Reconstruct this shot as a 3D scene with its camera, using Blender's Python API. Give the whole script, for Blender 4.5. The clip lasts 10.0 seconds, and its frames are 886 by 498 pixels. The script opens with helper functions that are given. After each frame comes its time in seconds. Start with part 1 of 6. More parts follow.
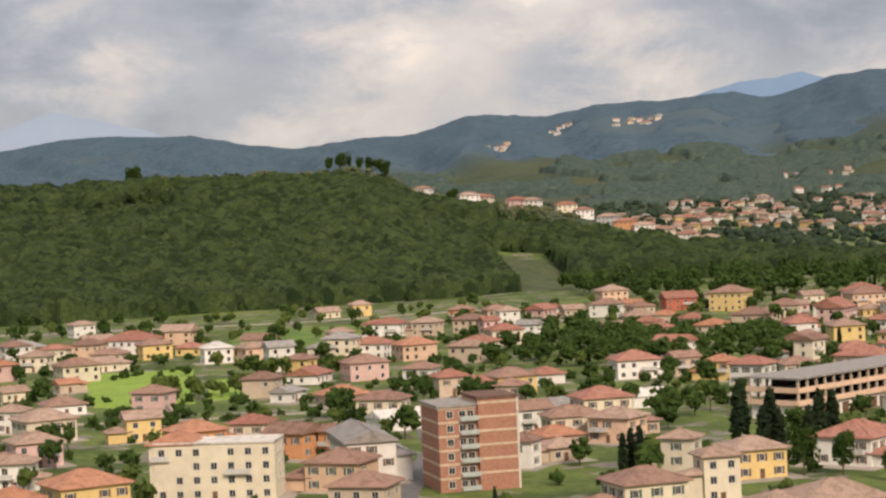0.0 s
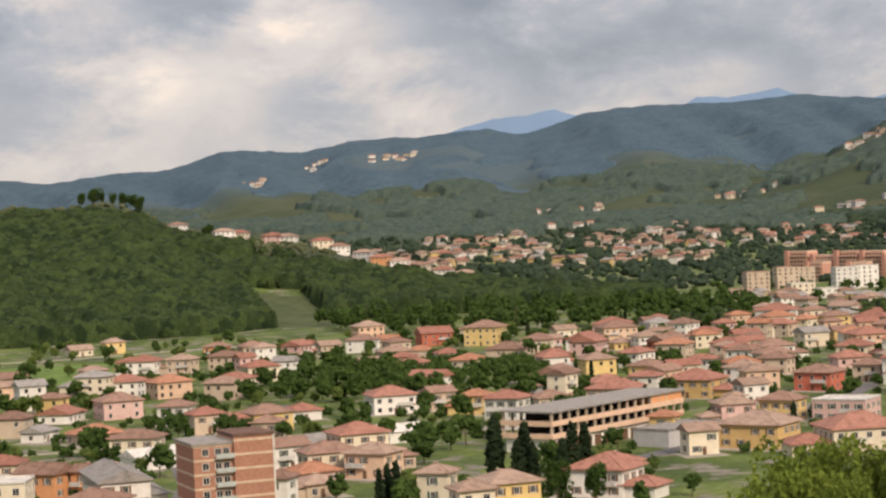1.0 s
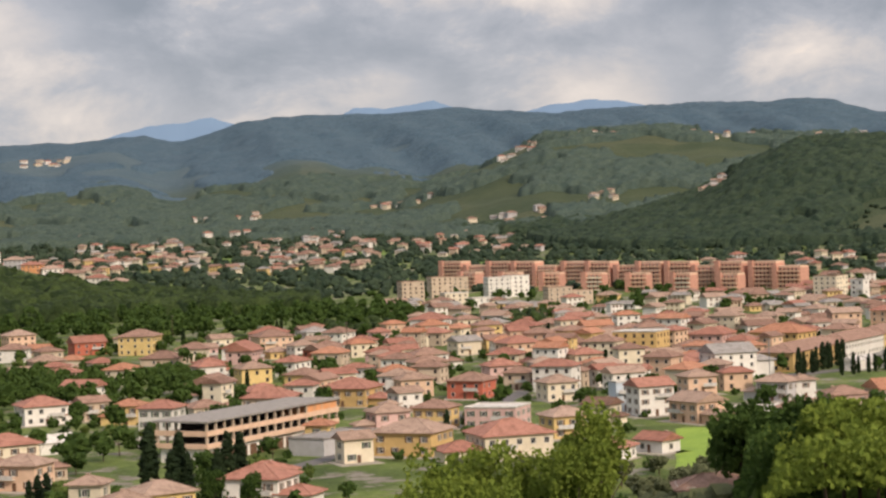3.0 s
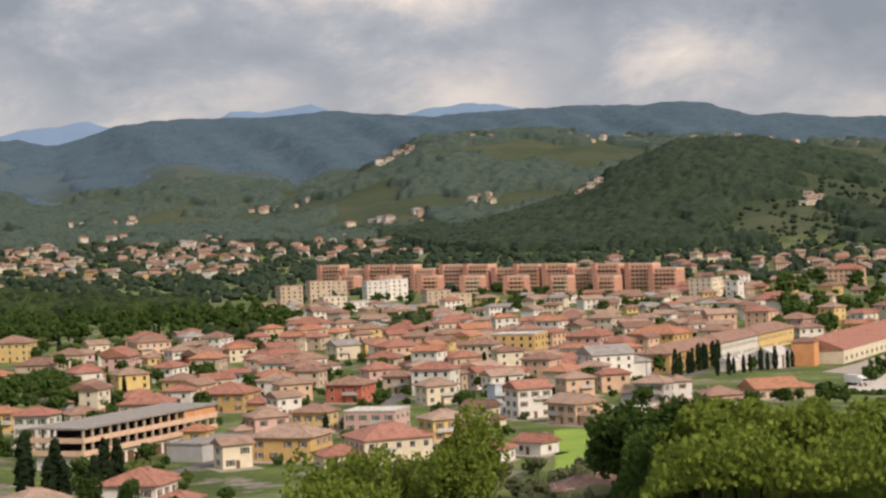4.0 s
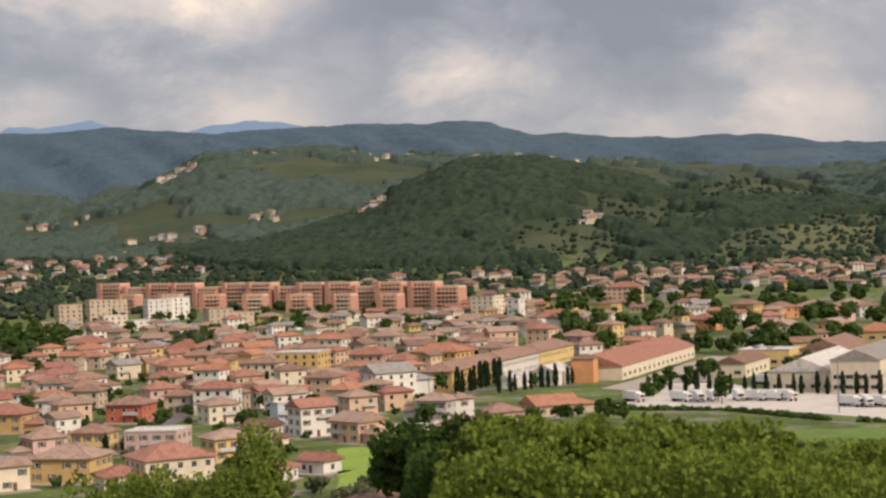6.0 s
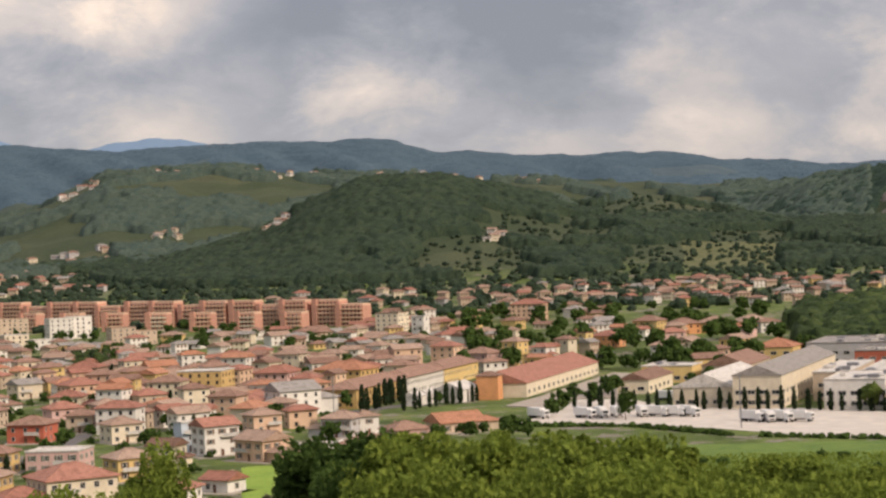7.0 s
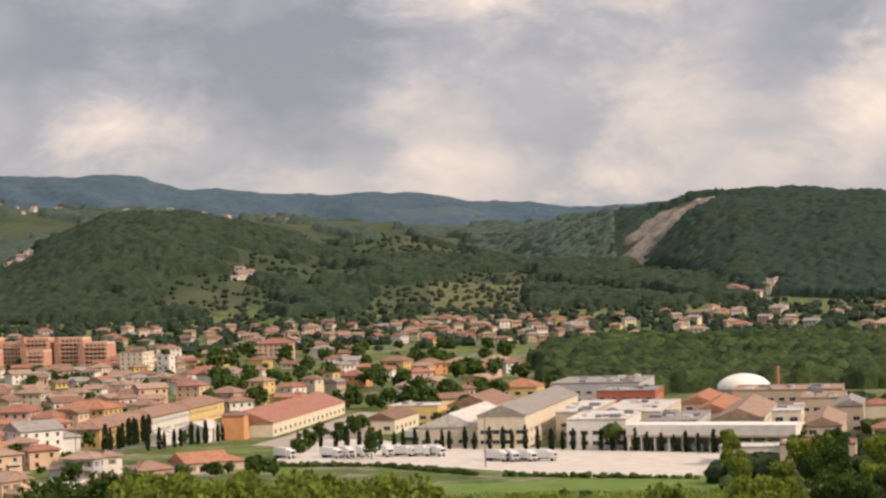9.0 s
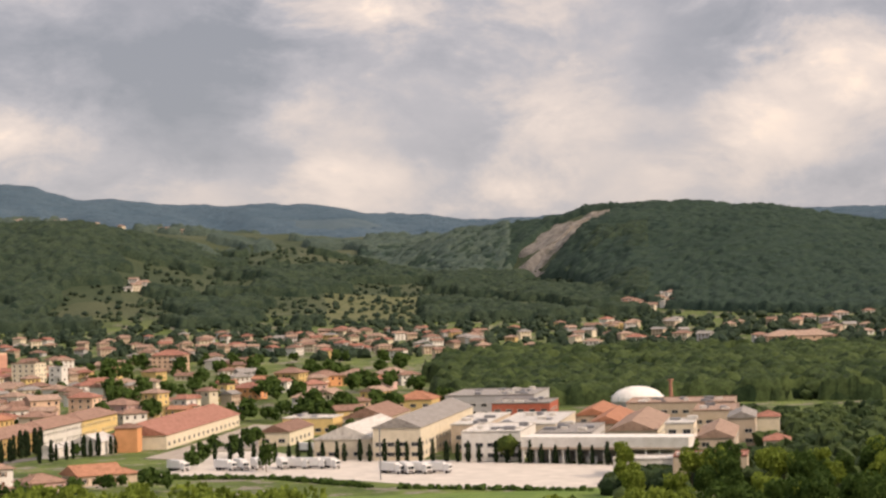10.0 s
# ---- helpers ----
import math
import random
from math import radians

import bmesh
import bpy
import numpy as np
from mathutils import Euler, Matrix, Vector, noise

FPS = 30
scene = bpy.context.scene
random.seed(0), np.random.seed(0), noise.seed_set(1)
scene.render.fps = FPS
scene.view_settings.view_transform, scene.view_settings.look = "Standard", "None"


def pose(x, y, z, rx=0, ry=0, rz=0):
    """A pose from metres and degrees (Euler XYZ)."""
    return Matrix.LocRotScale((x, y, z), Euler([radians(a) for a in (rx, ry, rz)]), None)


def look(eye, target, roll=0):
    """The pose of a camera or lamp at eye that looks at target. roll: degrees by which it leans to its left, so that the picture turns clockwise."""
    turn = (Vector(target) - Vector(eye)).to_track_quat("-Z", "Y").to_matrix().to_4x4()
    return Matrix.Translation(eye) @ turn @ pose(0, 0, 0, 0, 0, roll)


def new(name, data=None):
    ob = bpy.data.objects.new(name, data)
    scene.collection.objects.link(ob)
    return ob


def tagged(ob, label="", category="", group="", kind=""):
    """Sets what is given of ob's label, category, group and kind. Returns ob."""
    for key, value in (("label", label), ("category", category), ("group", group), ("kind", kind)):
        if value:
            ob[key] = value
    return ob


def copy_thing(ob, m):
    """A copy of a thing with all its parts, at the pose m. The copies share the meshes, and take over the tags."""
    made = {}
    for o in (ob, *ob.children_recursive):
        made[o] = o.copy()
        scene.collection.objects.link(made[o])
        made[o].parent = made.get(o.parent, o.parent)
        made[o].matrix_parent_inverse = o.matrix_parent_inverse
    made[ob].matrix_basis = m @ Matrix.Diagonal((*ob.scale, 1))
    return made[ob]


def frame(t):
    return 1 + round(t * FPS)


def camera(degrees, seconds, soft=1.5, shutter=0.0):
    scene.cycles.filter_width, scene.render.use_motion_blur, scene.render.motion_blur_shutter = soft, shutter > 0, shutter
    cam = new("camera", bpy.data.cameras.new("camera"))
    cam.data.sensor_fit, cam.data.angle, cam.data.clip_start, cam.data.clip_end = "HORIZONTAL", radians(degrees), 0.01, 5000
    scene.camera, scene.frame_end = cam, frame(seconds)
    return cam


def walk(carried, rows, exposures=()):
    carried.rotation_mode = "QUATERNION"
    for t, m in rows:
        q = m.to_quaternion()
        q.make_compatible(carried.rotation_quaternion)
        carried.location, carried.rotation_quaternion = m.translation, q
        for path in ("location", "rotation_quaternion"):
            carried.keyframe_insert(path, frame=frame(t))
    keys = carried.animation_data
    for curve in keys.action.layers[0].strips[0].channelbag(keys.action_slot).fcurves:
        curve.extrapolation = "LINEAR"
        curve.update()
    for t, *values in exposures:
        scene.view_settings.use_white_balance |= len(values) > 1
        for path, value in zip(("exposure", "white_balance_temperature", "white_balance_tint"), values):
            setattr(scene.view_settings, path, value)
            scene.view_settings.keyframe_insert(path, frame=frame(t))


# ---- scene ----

# ---------------- camera: it stands on a hillside and turns to the right ----------------
EYE = 62.0
cam = camera(25.26, 10.0, soft=2.5)
TURNS = [
    (0.0, 0.000, -1.351, 2.472), (0.5, -3.585, -0.957, 2.650), (1.0, -7.099, -0.613, 2.509),
    (1.5, -10.100, -0.522, 2.139), (2.0, -12.644, -0.442, 2.020), (2.5, -14.847, -0.468, 2.040),
    (3.0, -17.025, -0.738, 2.003), (4.5, -21.965, -0.667, 2.369), (5.0, -23.403, -0.643, 2.351),
    (5.5, -25.254, -0.601, 2.184), (7.0, -29.635, -0.073, 2.288), (7.5, -31.340, 0.138, 2.297),
    (8.0, -33.202, 0.338, 2.168), (8.5, -35.097, 0.551, 1.981), (9.0, -36.962, 0.816, 1.746),
    (9.5, -38.459, 1.026, 1.643), (10.0, -39.986, 1.084, 1.539)]
walk(cam, [(t, pose(0, 0, EYE, 0, 0, yaw) @ pose(0, 0, 0, 90 + pitch) @ pose(0, 0, 0, 0, 0, -roll))
           for t, yaw, pitch, roll in TURNS],
     [(0.0, 0.18, 6600, 14), (2.5, 0.22, 6500, 14), (5.0, 0.06, 6550, 15), (7.5, 0.12, 6700, 16), (10.0, 0.28, 6950, 18)])

# ---------------- sky and sun ----------------
SUN_BEARING, SUN_HEIGHT = 158.0, 36.0   # degrees clockwise from +y; degrees above the horizon
world = bpy.data.worlds.new("sky")
scene.world = world
world.use_nodes = True
W = world.node_tree
W.nodes.clear()


def wn(kind, **values):
    n = W.nodes.new(kind)
    for key, value in values.items():
        n.inputs[key].default_value = value
    return n


sky = wn("ShaderNodeTexSky")
sky.sky_type = "NISHITA"
sky.sun_disc = False
sky.sun_elevation = radians(SUN_HEIGHT)
sky.sun_rotation = radians(SUN_BEARING)
coord = wn("ShaderNodeTexCoord")
split = wn("ShaderNodeSeparateXYZ")
W.links.new(coord.outputs["Generated"], split.inputs[0])


def wmath(op, a, b):
    n = W.nodes.new("ShaderNodeMath")
    n.operation = op
    for i, v in enumerate((a, b)):
        if isinstance(v, (int, float)):
            n.inputs[i].default_value = v
        else:
            W.links.new(v, n.inputs[i])
    return n.outputs[0]


flat = wn("ShaderNodeCombineXYZ")
W.links.new(split.outputs[0], flat.inputs[0])
W.links.new(split.outputs[1], flat.inputs[1])
W.links.new(wmath("MULTIPLY", split.outputs[2], 1.9), flat.inputs[2])
big = wn("ShaderNodeTexNoise", Scale=4.6, Detail=9.0, Roughness=0.55, Distortion=0.2)
fine = wn("ShaderNodeTexNoise", Scale=14.0, Detail=10.0, Roughness=0.63, Distortion=0.25)
W.links.new(flat.outputs[0], big.inputs["Vector"])
W.links.new(flat.outputs[0], fine.inputs["Vector"])
bend = wn("ShaderNodeVectorMath")
bend.operation = "MULTIPLY_ADD"
W.links.new(fine.outputs["Color"], bend.inputs[0])
bend.inputs[1].default_value = (0.13, 0.13, 0.13)
W.links.new(flat.outputs[0], bend.inputs[2])
puff = wn("ShaderNodeTexVoronoi", Scale=10.0)
puff.feature = "SMOOTH_F1"
puff.inputs["Smoothness"].default_value = 0.35
W.links.new(bend.outputs[0], puff.inputs["Vector"])
mass = wmath("ADD", wmath("MULTIPLY", big.outputs[0], 0.64), wmath("MULTIPLY", fine.outputs[0], 0.36))
mass = wmath("SUBTRACT", wmath("ADD", mass, 0.086), wmath("MULTIPLY", puff.outputs[0], 0.34))
even = W.nodes.new("ShaderNodeMapRange")       # a smoother, paler veil towards the horizon
for key, value in (("From Min", 0.13), ("From Max", 0.03), ("To Min", 0.0), ("To Max", 0.5)):
    even.inputs[key].default_value = value
W.links.new(split.outputs[2], even.inputs[0])
mix_f = wmath("ADD", mass, wmath("MULTIPLY", wmath("SUBTRACT", 0.535, mass), even.outputs[0]))
tone = wn("ShaderNodeValToRGB")
W.links.new(mix_f, tone.inputs[0])
e = tone.color_ramp.elements
e[0].position, e[0].color = 0.31, (0.22, 0.24, 0.27, 1)
e[1].position, e[1].color = 0.66, (0.90, 0.755, 0.61, 1)
for at, c in ((0.39, (0.285, 0.30, 0.33, 1)), (0.45, (0.36, 0.367, 0.39, 1)), (0.51, (0.505, 0.47, 0.445, 1)), (0.57, (0.62, 0.56, 0.505, 1)), (0.61, (0.76, 0.655, 0.55, 1))):
    q = e.new(at)
    q.color = c
bg_sky = wn("ShaderNodeBackground", Strength=0.10)
bg_cloud = wn("ShaderNodeBackground", Strength=1.15)
zenith = wn("ShaderNodeMapRange")            # an overcast sky is brightest overhead
for key, value in (("From Min", 0.22), ("From Max", 0.85), ("To Min", 1.15), ("To Max", 2.6)):
    zenith.inputs[key].default_value = value
W.links.new(split.outputs[2], zenith.inputs[0])
W.links.new(zenith.outputs[0], bg_cloud.inputs["Strength"])
W.links.new(sky.outputs[0], bg_sky.inputs[0])
W.links.new(tone.outputs[0], bg_cloud.inputs[0])
cover = wn("ShaderNodeMixShader", Fac=0.9)
W.links.new(bg_sky.outputs[0], cover.inputs[1])
W.links.new(bg_cloud.outputs[0], cover.inputs[2])
out = wn("ShaderNodeOutputWorld")
W.links.new(cover.outputs[0], out.inputs[0])

sun = new("sun", bpy.data.lights.new("sun", "SUN"))
sun.data.energy, sun.data.angle, sun.data.color = 3.3, radians(12), (1.0, 0.85, 0.67)
sb, sh = radians(SUN_BEARING), radians(SUN_HEIGHT)
sun.matrix_world = look((0, 0, 300), (-math.sin(sb) * math.cos(sh) * 100, -math.cos(sb) * math.cos(sh) * 100, 300 - math.sin(sh) * 100))

# ---------------- materials ----------------


class Mat:
    """A small helper round one node material."""

    def __init__(self, name, rough=0.9, metal=0.0):
        self.m = bpy.data.materials.new(name)
        self.m.use_nodes = True
        self.t = self.m.node_tree
        self.b = self.t.nodes["Principled BSDF"]
        self.b.inputs["Roughness"].default_value = rough
        self.b.inputs["Metallic"].default_value = metal
        self.b.inputs["Specular IOR Level"].default_value = 0.25

    def node(self, kind, **values):
        n = self.t.nodes.new(kind)
        for key, value in values.items():
            n.inputs[key].default_value = value
        return n

    def link(self, a, b):
        self.t.links.new(a, b)

    def where(self):
        return self.node("ShaderNodeNewGeometry").outputs["Position"]

    def noise(self, scale, detail=5.0, rough=0.6, vec=None):
        n = self.node("ShaderNodeTexNoise", Scale=scale, Detail=detail, Roughness=rough)
        self.link(vec or self.where(), n.inputs["Vector"])
        return n.outputs[0]

    def ramp(self, fac, *stops):
        n = self.node("ShaderNodeValToRGB")
        self.link(fac, n.inputs[0])
        el = n.color_ramp.elements
        while len(el) < len(stops):
            el.new(0.5)
        for q, (at, c) in zip(el, stops):
            q.position, q.color = at, (*c, 1)
        return n.outputs[0]

    def mix(self, fac, a, b, how="MIX"):
        n = self.t.nodes.new("ShaderNodeMix")
        n.data_type, n.blend_type = "RGBA", how
        for v, s in ((fac, n.inputs[0]), (a, n.inputs[6]), (b, n.inputs[7])):
            if isinstance(v, tuple):
                s.default_value = (*v, 1)
            elif isinstance(v, (int, float)):
                s.default_value = v
            else:
                self.link(v, s)
        return n.outputs[2]

    def colour(self, c):
        if isinstance(c, tuple):
            self.b.inputs["Base Color"].default_value = (*c, 1)
        else:
            self.link(c, self.b.inputs["Base Color"])
        return self

    def bump(self, h, strength=0.5, distance=0.1):
        n = self.node("ShaderNodeBump", Strength=strength, Distance=distance)
        self.link(h, n.inputs["Height"])
        self.link(n.outputs[0], self.b.inputs["Normal"])
        return self


def plaster(name, c, dirt=0.35):
    m = Mat(name, 0.92)
    info = m.node("ShaderNodeObjectInfo").outputs["Random"]
    stain = m.ramp(m.noise(0.35, 6, 0.7), (0.35, (0.72, 0.70, 0.66)), (0.62, (1, 1, 1)))
    base = m.mix(info, tuple(v * 0.9 for v in c), tuple(min(1, v * 1.08) for v in c))
    m.colour(m.mix(dirt * 1.6, base, stain, "MULTIPLY"))
    return m.m


def tiles(name, a, b):
    """Terracotta pantiles: rows of ribs, faded and lichened in patches."""
    m = Mat(name, 0.88)
    info = m.node("ShaderNodeObjectInfo").outputs["Random"]
    base = m.mix(info, a, b)
    patch = m.ramp(m.noise(0.5, 6, 0.7), (0.36, (0.55, 0.52, 0.48)), (0.55, (1, 1, 1)), (0.7, (1.0, 0.93, 0.85)))
    speck = m.ramp(m.noise(3.2, 3, 0.6), (0.36, (0.66, 0.62, 0.6)), (0.56, (1, 1, 1)))
    m.colour(m.mix(0.75, m.mix(0.8, base, patch, "MULTIPLY"), speck, "MULTIPLY"))
    m.bump(m.noise(4.0, 2), 0.6, 0.08)
    return m.m


def foliage(name, dark, light, scale=0.35, mixed_by=0.45, relief_by=0.9):
    m = Mat(name, 0.85)
    isl = m.node("ShaderNodeNewGeometry").outputs["Random Per Island"]
    info = m.node("ShaderNodeObjectInfo").outputs["Random"]
    n = m.noise(scale, 6, 0.7)
    mixed = m.node("ShaderNodeMath")
    mixed.operation = "MULTIPLY_ADD"
    m.link(isl, mixed.inputs[0])
    mixed.inputs[1].default_value = mixed_by
    m.link(n, mixed.inputs[2])
    c = m.ramp(mixed.outputs[0], (0.35, dark), (0.95, light))
    c = m.mix(info, c, m.mix(0.5, c, light))
    m.colour(c)
    m.bump(m.noise(scale * 4, 4, 0.7), relief_by, 0.6)
    m.b.inputs["Specular IOR Level"].default_value = 0.12
    thin = m.node("ShaderNodeBsdfTranslucent")
    m.link(c, thin.inputs["Color"])
    both = m.node("ShaderNodeMixShader", Fac=0.35)
    m.link(m.b.outputs[0], both.inputs[1])
    m.link(thin.outputs[0], both.inputs[2])
    m.link(both.outputs[0], m.t.nodes["Material Output"].inputs["Surface"])
    return m.m


def plain(name, c, rough=0.8, metal=0.0, vary=0.25, scale=0.8):
    m = Mat(name, rough, metal)
    n = m.ramp(m.noise(scale, 6, 0.65), (0.35, (1 - vary,) * 3), (0.65, (1, 1, 1)))
    m.colour(m.mix(1.0, c, n, "MULTIPLY"))
    return m.m


WALLS = {
    "white": plaster("white_render", (0.74, 0.71, 0.66)),
    "cream": plaster("cream_render", (0.69, 0.61, 0.47)),
    "yellow": plaster("yellow_render", (0.68, 0.50, 0.22)),
    "ochre": plaster("ochre_render", (0.61, 0.42, 0.18)),
    "orange": plaster("orange_render", (0.66, 0.32, 0.15)),
    "peach": plaster("peach_render", (0.66, 0.46, 0.33)),
    "pink": plaster("pink_render", (0.62, 0.42, 0.38)),
    "red": plaster("red_render", (0.48, 0.14, 0.09)),
    "tan": plaster("tan_render", (0.52, 0.42, 0.32)),
    "grey": plaster("grey_render", (0.48, 0.47, 0.47)),
    "blue": plaster("pale_blue_render", (0.50, 0.56, 0.62)),
}
ROOFS = {
    "red": tiles("red_clay_tiles", (0.33, 0.150, 0.108), (0.42, 0.205, 0.150)),
    "orange": tiles("orange_clay_tiles", (0.42, 0.195, 0.115), (0.48, 0.24, 0.15)),
    "brown": tiles("brown_clay_tiles", (0.25, 0.150, 0.112), (0.35, 0.22, 0.165)),
    "tan": tiles("faded_clay_tiles", (0.35, 0.24, 0.18), (0.44, 0.315, 0.245)),
    "dark": tiles("dark_brown_tiles", (0.17, 0.10, 0.075), (0.21, 0.125, 0.09)),
    "grey": tiles("grey_roofing", (0.30, 0.28, 0.26), (0.36, 0.34, 0.32)),
    "white": tiles("pale_roofing", (0.62, 0.60, 0.56), (0.70, 0.67, 0.62)),
}
GLASS = Mat("window_glass", 0.12).colour((0.03, 0.035, 0.04)).m
SHUTTER = plain("brown_shutter", (0.16, 0.09, 0.055), 0.7)
SHUTTER_GREEN = plain("green_shutter", (0.06, 0.10, 0.07), 0.7)
TRIM = plain("pale_stone_trim", (0.66, 0.62, 0.55))
METAL = plain("painted_metal", (0.25, 0.25, 0.26), 0.5, 0.4)
BARK = plain("bark", (0.11, 0.08, 0.055), 0.95, 0.0, 0.5, 2.0)
LEAF = foliage("broadleaf", (0.018, 0.04, 0.010), (0.075, 0.125, 0.028))
LEAF_BRIGHT = foliage("young_broadleaf", (0.082, 0.132, 0.020), (0.225, 0.285, 0.048))
LEAF_OLIVE = foliage("olive_leaf", (0.06, 0.075, 0.035), (0.16, 0.175, 0.09))
LEAF_DARK = foliage("cypress_leaf", (0.010, 0.020, 0.010), (0.03, 0.05, 0.02))


def canopy_leaf(name, dark, light, crown, dull=0.5):
    """Closed woodland seen from afar: each crown has its own tone, and stands of trees differ."""
    m = Mat(name, 0.9)
    p = m.where()
    cells = m.node("ShaderNodeTexVoronoi", Scale=1.0 / crown)
    m.link(p, cells.inputs["Vector"])
    tone = m.node("ShaderNodeSeparateColor")
    m.link(cells.outputs["Color"], tone.inputs[0])
    single = m.mix(tone.outputs[0], dark, light)
    stand = m.ramp(m.noise(0.25 / crown, 5, 0.65, p), (0.32, dark), (0.68, light))
    m.colour(m.mix(0.75, m.mix(dull, single, stand), m.ramp(m.noise(4.0 / crown, 4, 0.7, p), (0.36, (0.40, 0.42, 0.40)), (0.60, (1, 1, 1))), "MULTIPLY"))
    m.bump(m.noise(3.0 / crown, 4, 0.7, p), 0.6, 0.12 * crown)
    m.b.inputs["Specular IOR Level"].default_value = 0.1
    return m.m


WOOD_NEAR = canopy_leaf("oak_wood", (0.008, 0.018, 0.007), (0.060, 0.087, 0.026), 7.0, 0.3)
LEAF_YOUNG = foliage("garden_leaf", (0.045, 0.080, 0.016), (0.135, 0.18, 0.045))
# hill woods: a little distance haze is in the colour, as a cooler tint
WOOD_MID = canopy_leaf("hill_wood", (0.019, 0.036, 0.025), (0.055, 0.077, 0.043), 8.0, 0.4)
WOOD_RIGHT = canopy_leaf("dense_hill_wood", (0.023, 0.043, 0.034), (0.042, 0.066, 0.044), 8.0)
# mid ridge: paler grey-green, the haze painted into it
WOOD_SLOPE = canopy_leaf("hazed_slope_wood", (0.052, 0.080, 0.070), (0.088, 0.116, 0.086), 9.0)
WOOD_SCRUB = canopy_leaf("bright_scrub", (0.060, 0.105, 0.018), (0.165, 0.225, 0.042), 2.0)
# the blue haze of distance is mixed into this wood's base colour
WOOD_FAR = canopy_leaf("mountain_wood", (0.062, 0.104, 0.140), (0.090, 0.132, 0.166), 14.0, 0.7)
WOOD_PARK = canopy_leaf("park_leaf", (0.014, 0.030, 0.013), (0.078, 0.108, 0.036), 11.0, 0.3)

# ---------------- the lie of the land, in bearing (degrees right of +y) and range (metres) ----------------


def ease(v):
    v = np.clip(v, 0, 1)
    return v * v * (3 - 2 * v)


class Ridge:
    """A hill whose crest stands at a range and seen height (degrees) by bearing, and whose foot lies at another range."""

    def __init__(self, bearings, heights, crest, foot, fall=0.22, bow=1.0):
        self.b, self.e, self.c, self.f, self.fall, self.bow = bearings, heights, crest, foot, fall, bow

    def height(self, b, r):
        e = np.interp(b, self.b, self.e)
        rc = np.interp(b, self.c[0], self.c[1])
        rf = np.interp(b, self.f[0], self.f[1])
        top = EYE + rc * np.tan(np.radians(e))
        k = (r - rf) / (rc - rf)
        rise = plain_height(b, rf) + (top - plain_height(b, rf)) * (ease(k) * 0.5 + np.clip(k, 0, 1) * 0.5) ** self.bow
        back = top - np.maximum(r - rc, 0) * self.fall
        return np.where(k < 0, -50.0, np.where(k <= 1, rise, back))


def plain_height(b, r):
    z = np.interp(r, (0, 900, 1400, 2000, 2500, 3000, 3600, 5000), (0, 0, 5, 21, 43, 72, 100, 130))
    side = np.clip((b - 14) / 8, 0, 1) * (r > 2000)
    return z - side * np.maximum(r - 2000, 0) * 0.02


LEFT_HILL = Ridge((-40, -12.5, -11, -8.6, -7, -5.3, -3.6, -2.2, -1.4, -0.6, 1.1, 3.6, 5.2, 6.8, 8.9, 12.6, 15),
                  (0.2, 0.95, 0.9, 1.1, 1.05, 1.13, 1.05, 0.95, 0.7, 0.25, -0.1, -0.4, -0.95, -1.35, -1.75, -2.25, -2.6),
                  ((-40, -3, 4, 12), (1750, 1750, 1650, 1500)), ((-40, -12, 0, 5, 13), (1125, 1125, 1190, 1300, 1330)), 0.12)
MID_RIDGE = Ridge((8, 12, 15.1, 18.5, 20.1, 23.3, 27.6, 34, 42, 50),
                  (-0.3, 0.1, 0.5, 1.7, 2.4, 2.5, 2.1, 1.7, 1.2, 0.5),
                  ((8, 50), (3350, 3350)), ((8, 50), (2550, 2550)), 0.1)
WOOD_HILL = Ridge((12, 16.3, 20.6, 24.4, 25.8, 27.2, 29.5, 30.5, 32.7, 33.6, 34.9, 37, 38.3, 39.7, 41.8, 46, 52),
                  (-1.3, -0.75, -0.45, 0.5, 1.25, 1.75, 1.98, 1.75, 1.25, 1.05, 1.25, 0.75, 0.6, 0.3, 0.2, -0.2, -0.8),
                  ((12, 30, 35, 50), (2500, 2500, 2650, 2500)), ((12, 28, 40, 50), (2080, 2050, 1950, 1950)), 0.15)
RIGHT_HILL = Ridge((34, 38.4, 40.3, 42.9, 44.2, 47.1, 49.2, 50.8, 52.6, 58, 75),
                   (0.1, 0.8, 1.5, 1.75, 2.05, 2.03, 1.95, 1.65, 1.3, 0.8, 0.4),
                   ((34, 44, 75), (3100, 2900, 2700)), ((34, 42, 45.4, 52, 75), (2700, 2600, 2050, 1950, 1900)), 0.15)
FAR_RIDGE = Ridge((-60, -12.5, -10.9, -7.2, -5.6, -4, -2.2, -0.6, 0.9, 2.4, 4.8, 7, 8.5, 9.6, 11.3, 12.3, 13.6, 17.3, 20, 22.7, 25, 28.4,
                   29.5, 32.1, 36, 38.4, 40.6, 43.5, 48, 60, 90),
                  (1.7, 1.9, 2.15, 2.2, 1.78, 1.7, 1.9, 1.95, 2.38, 2.32, 2.58, 2.62, 2.66, 2.56, 2.97, 3.12, 3.12, 3.24, 3.14, 3.12, 3.1, 3.05,
                   2.7, 2.47, 2.4, 2.1, 1.88, 1.93, 2.0, 1.6, 1.2),
                  ((-60, 90), (4200, 4200)), ((-60, 0, 12, 90), (3100, 3000, 2900, 3100)), 0.1)


def bench(b):
    """How far the camera's own hillside reaches."""
    return np.interp(b, (-180, 12, 25, 60, 180), (300, 300, 470, 470, 300))


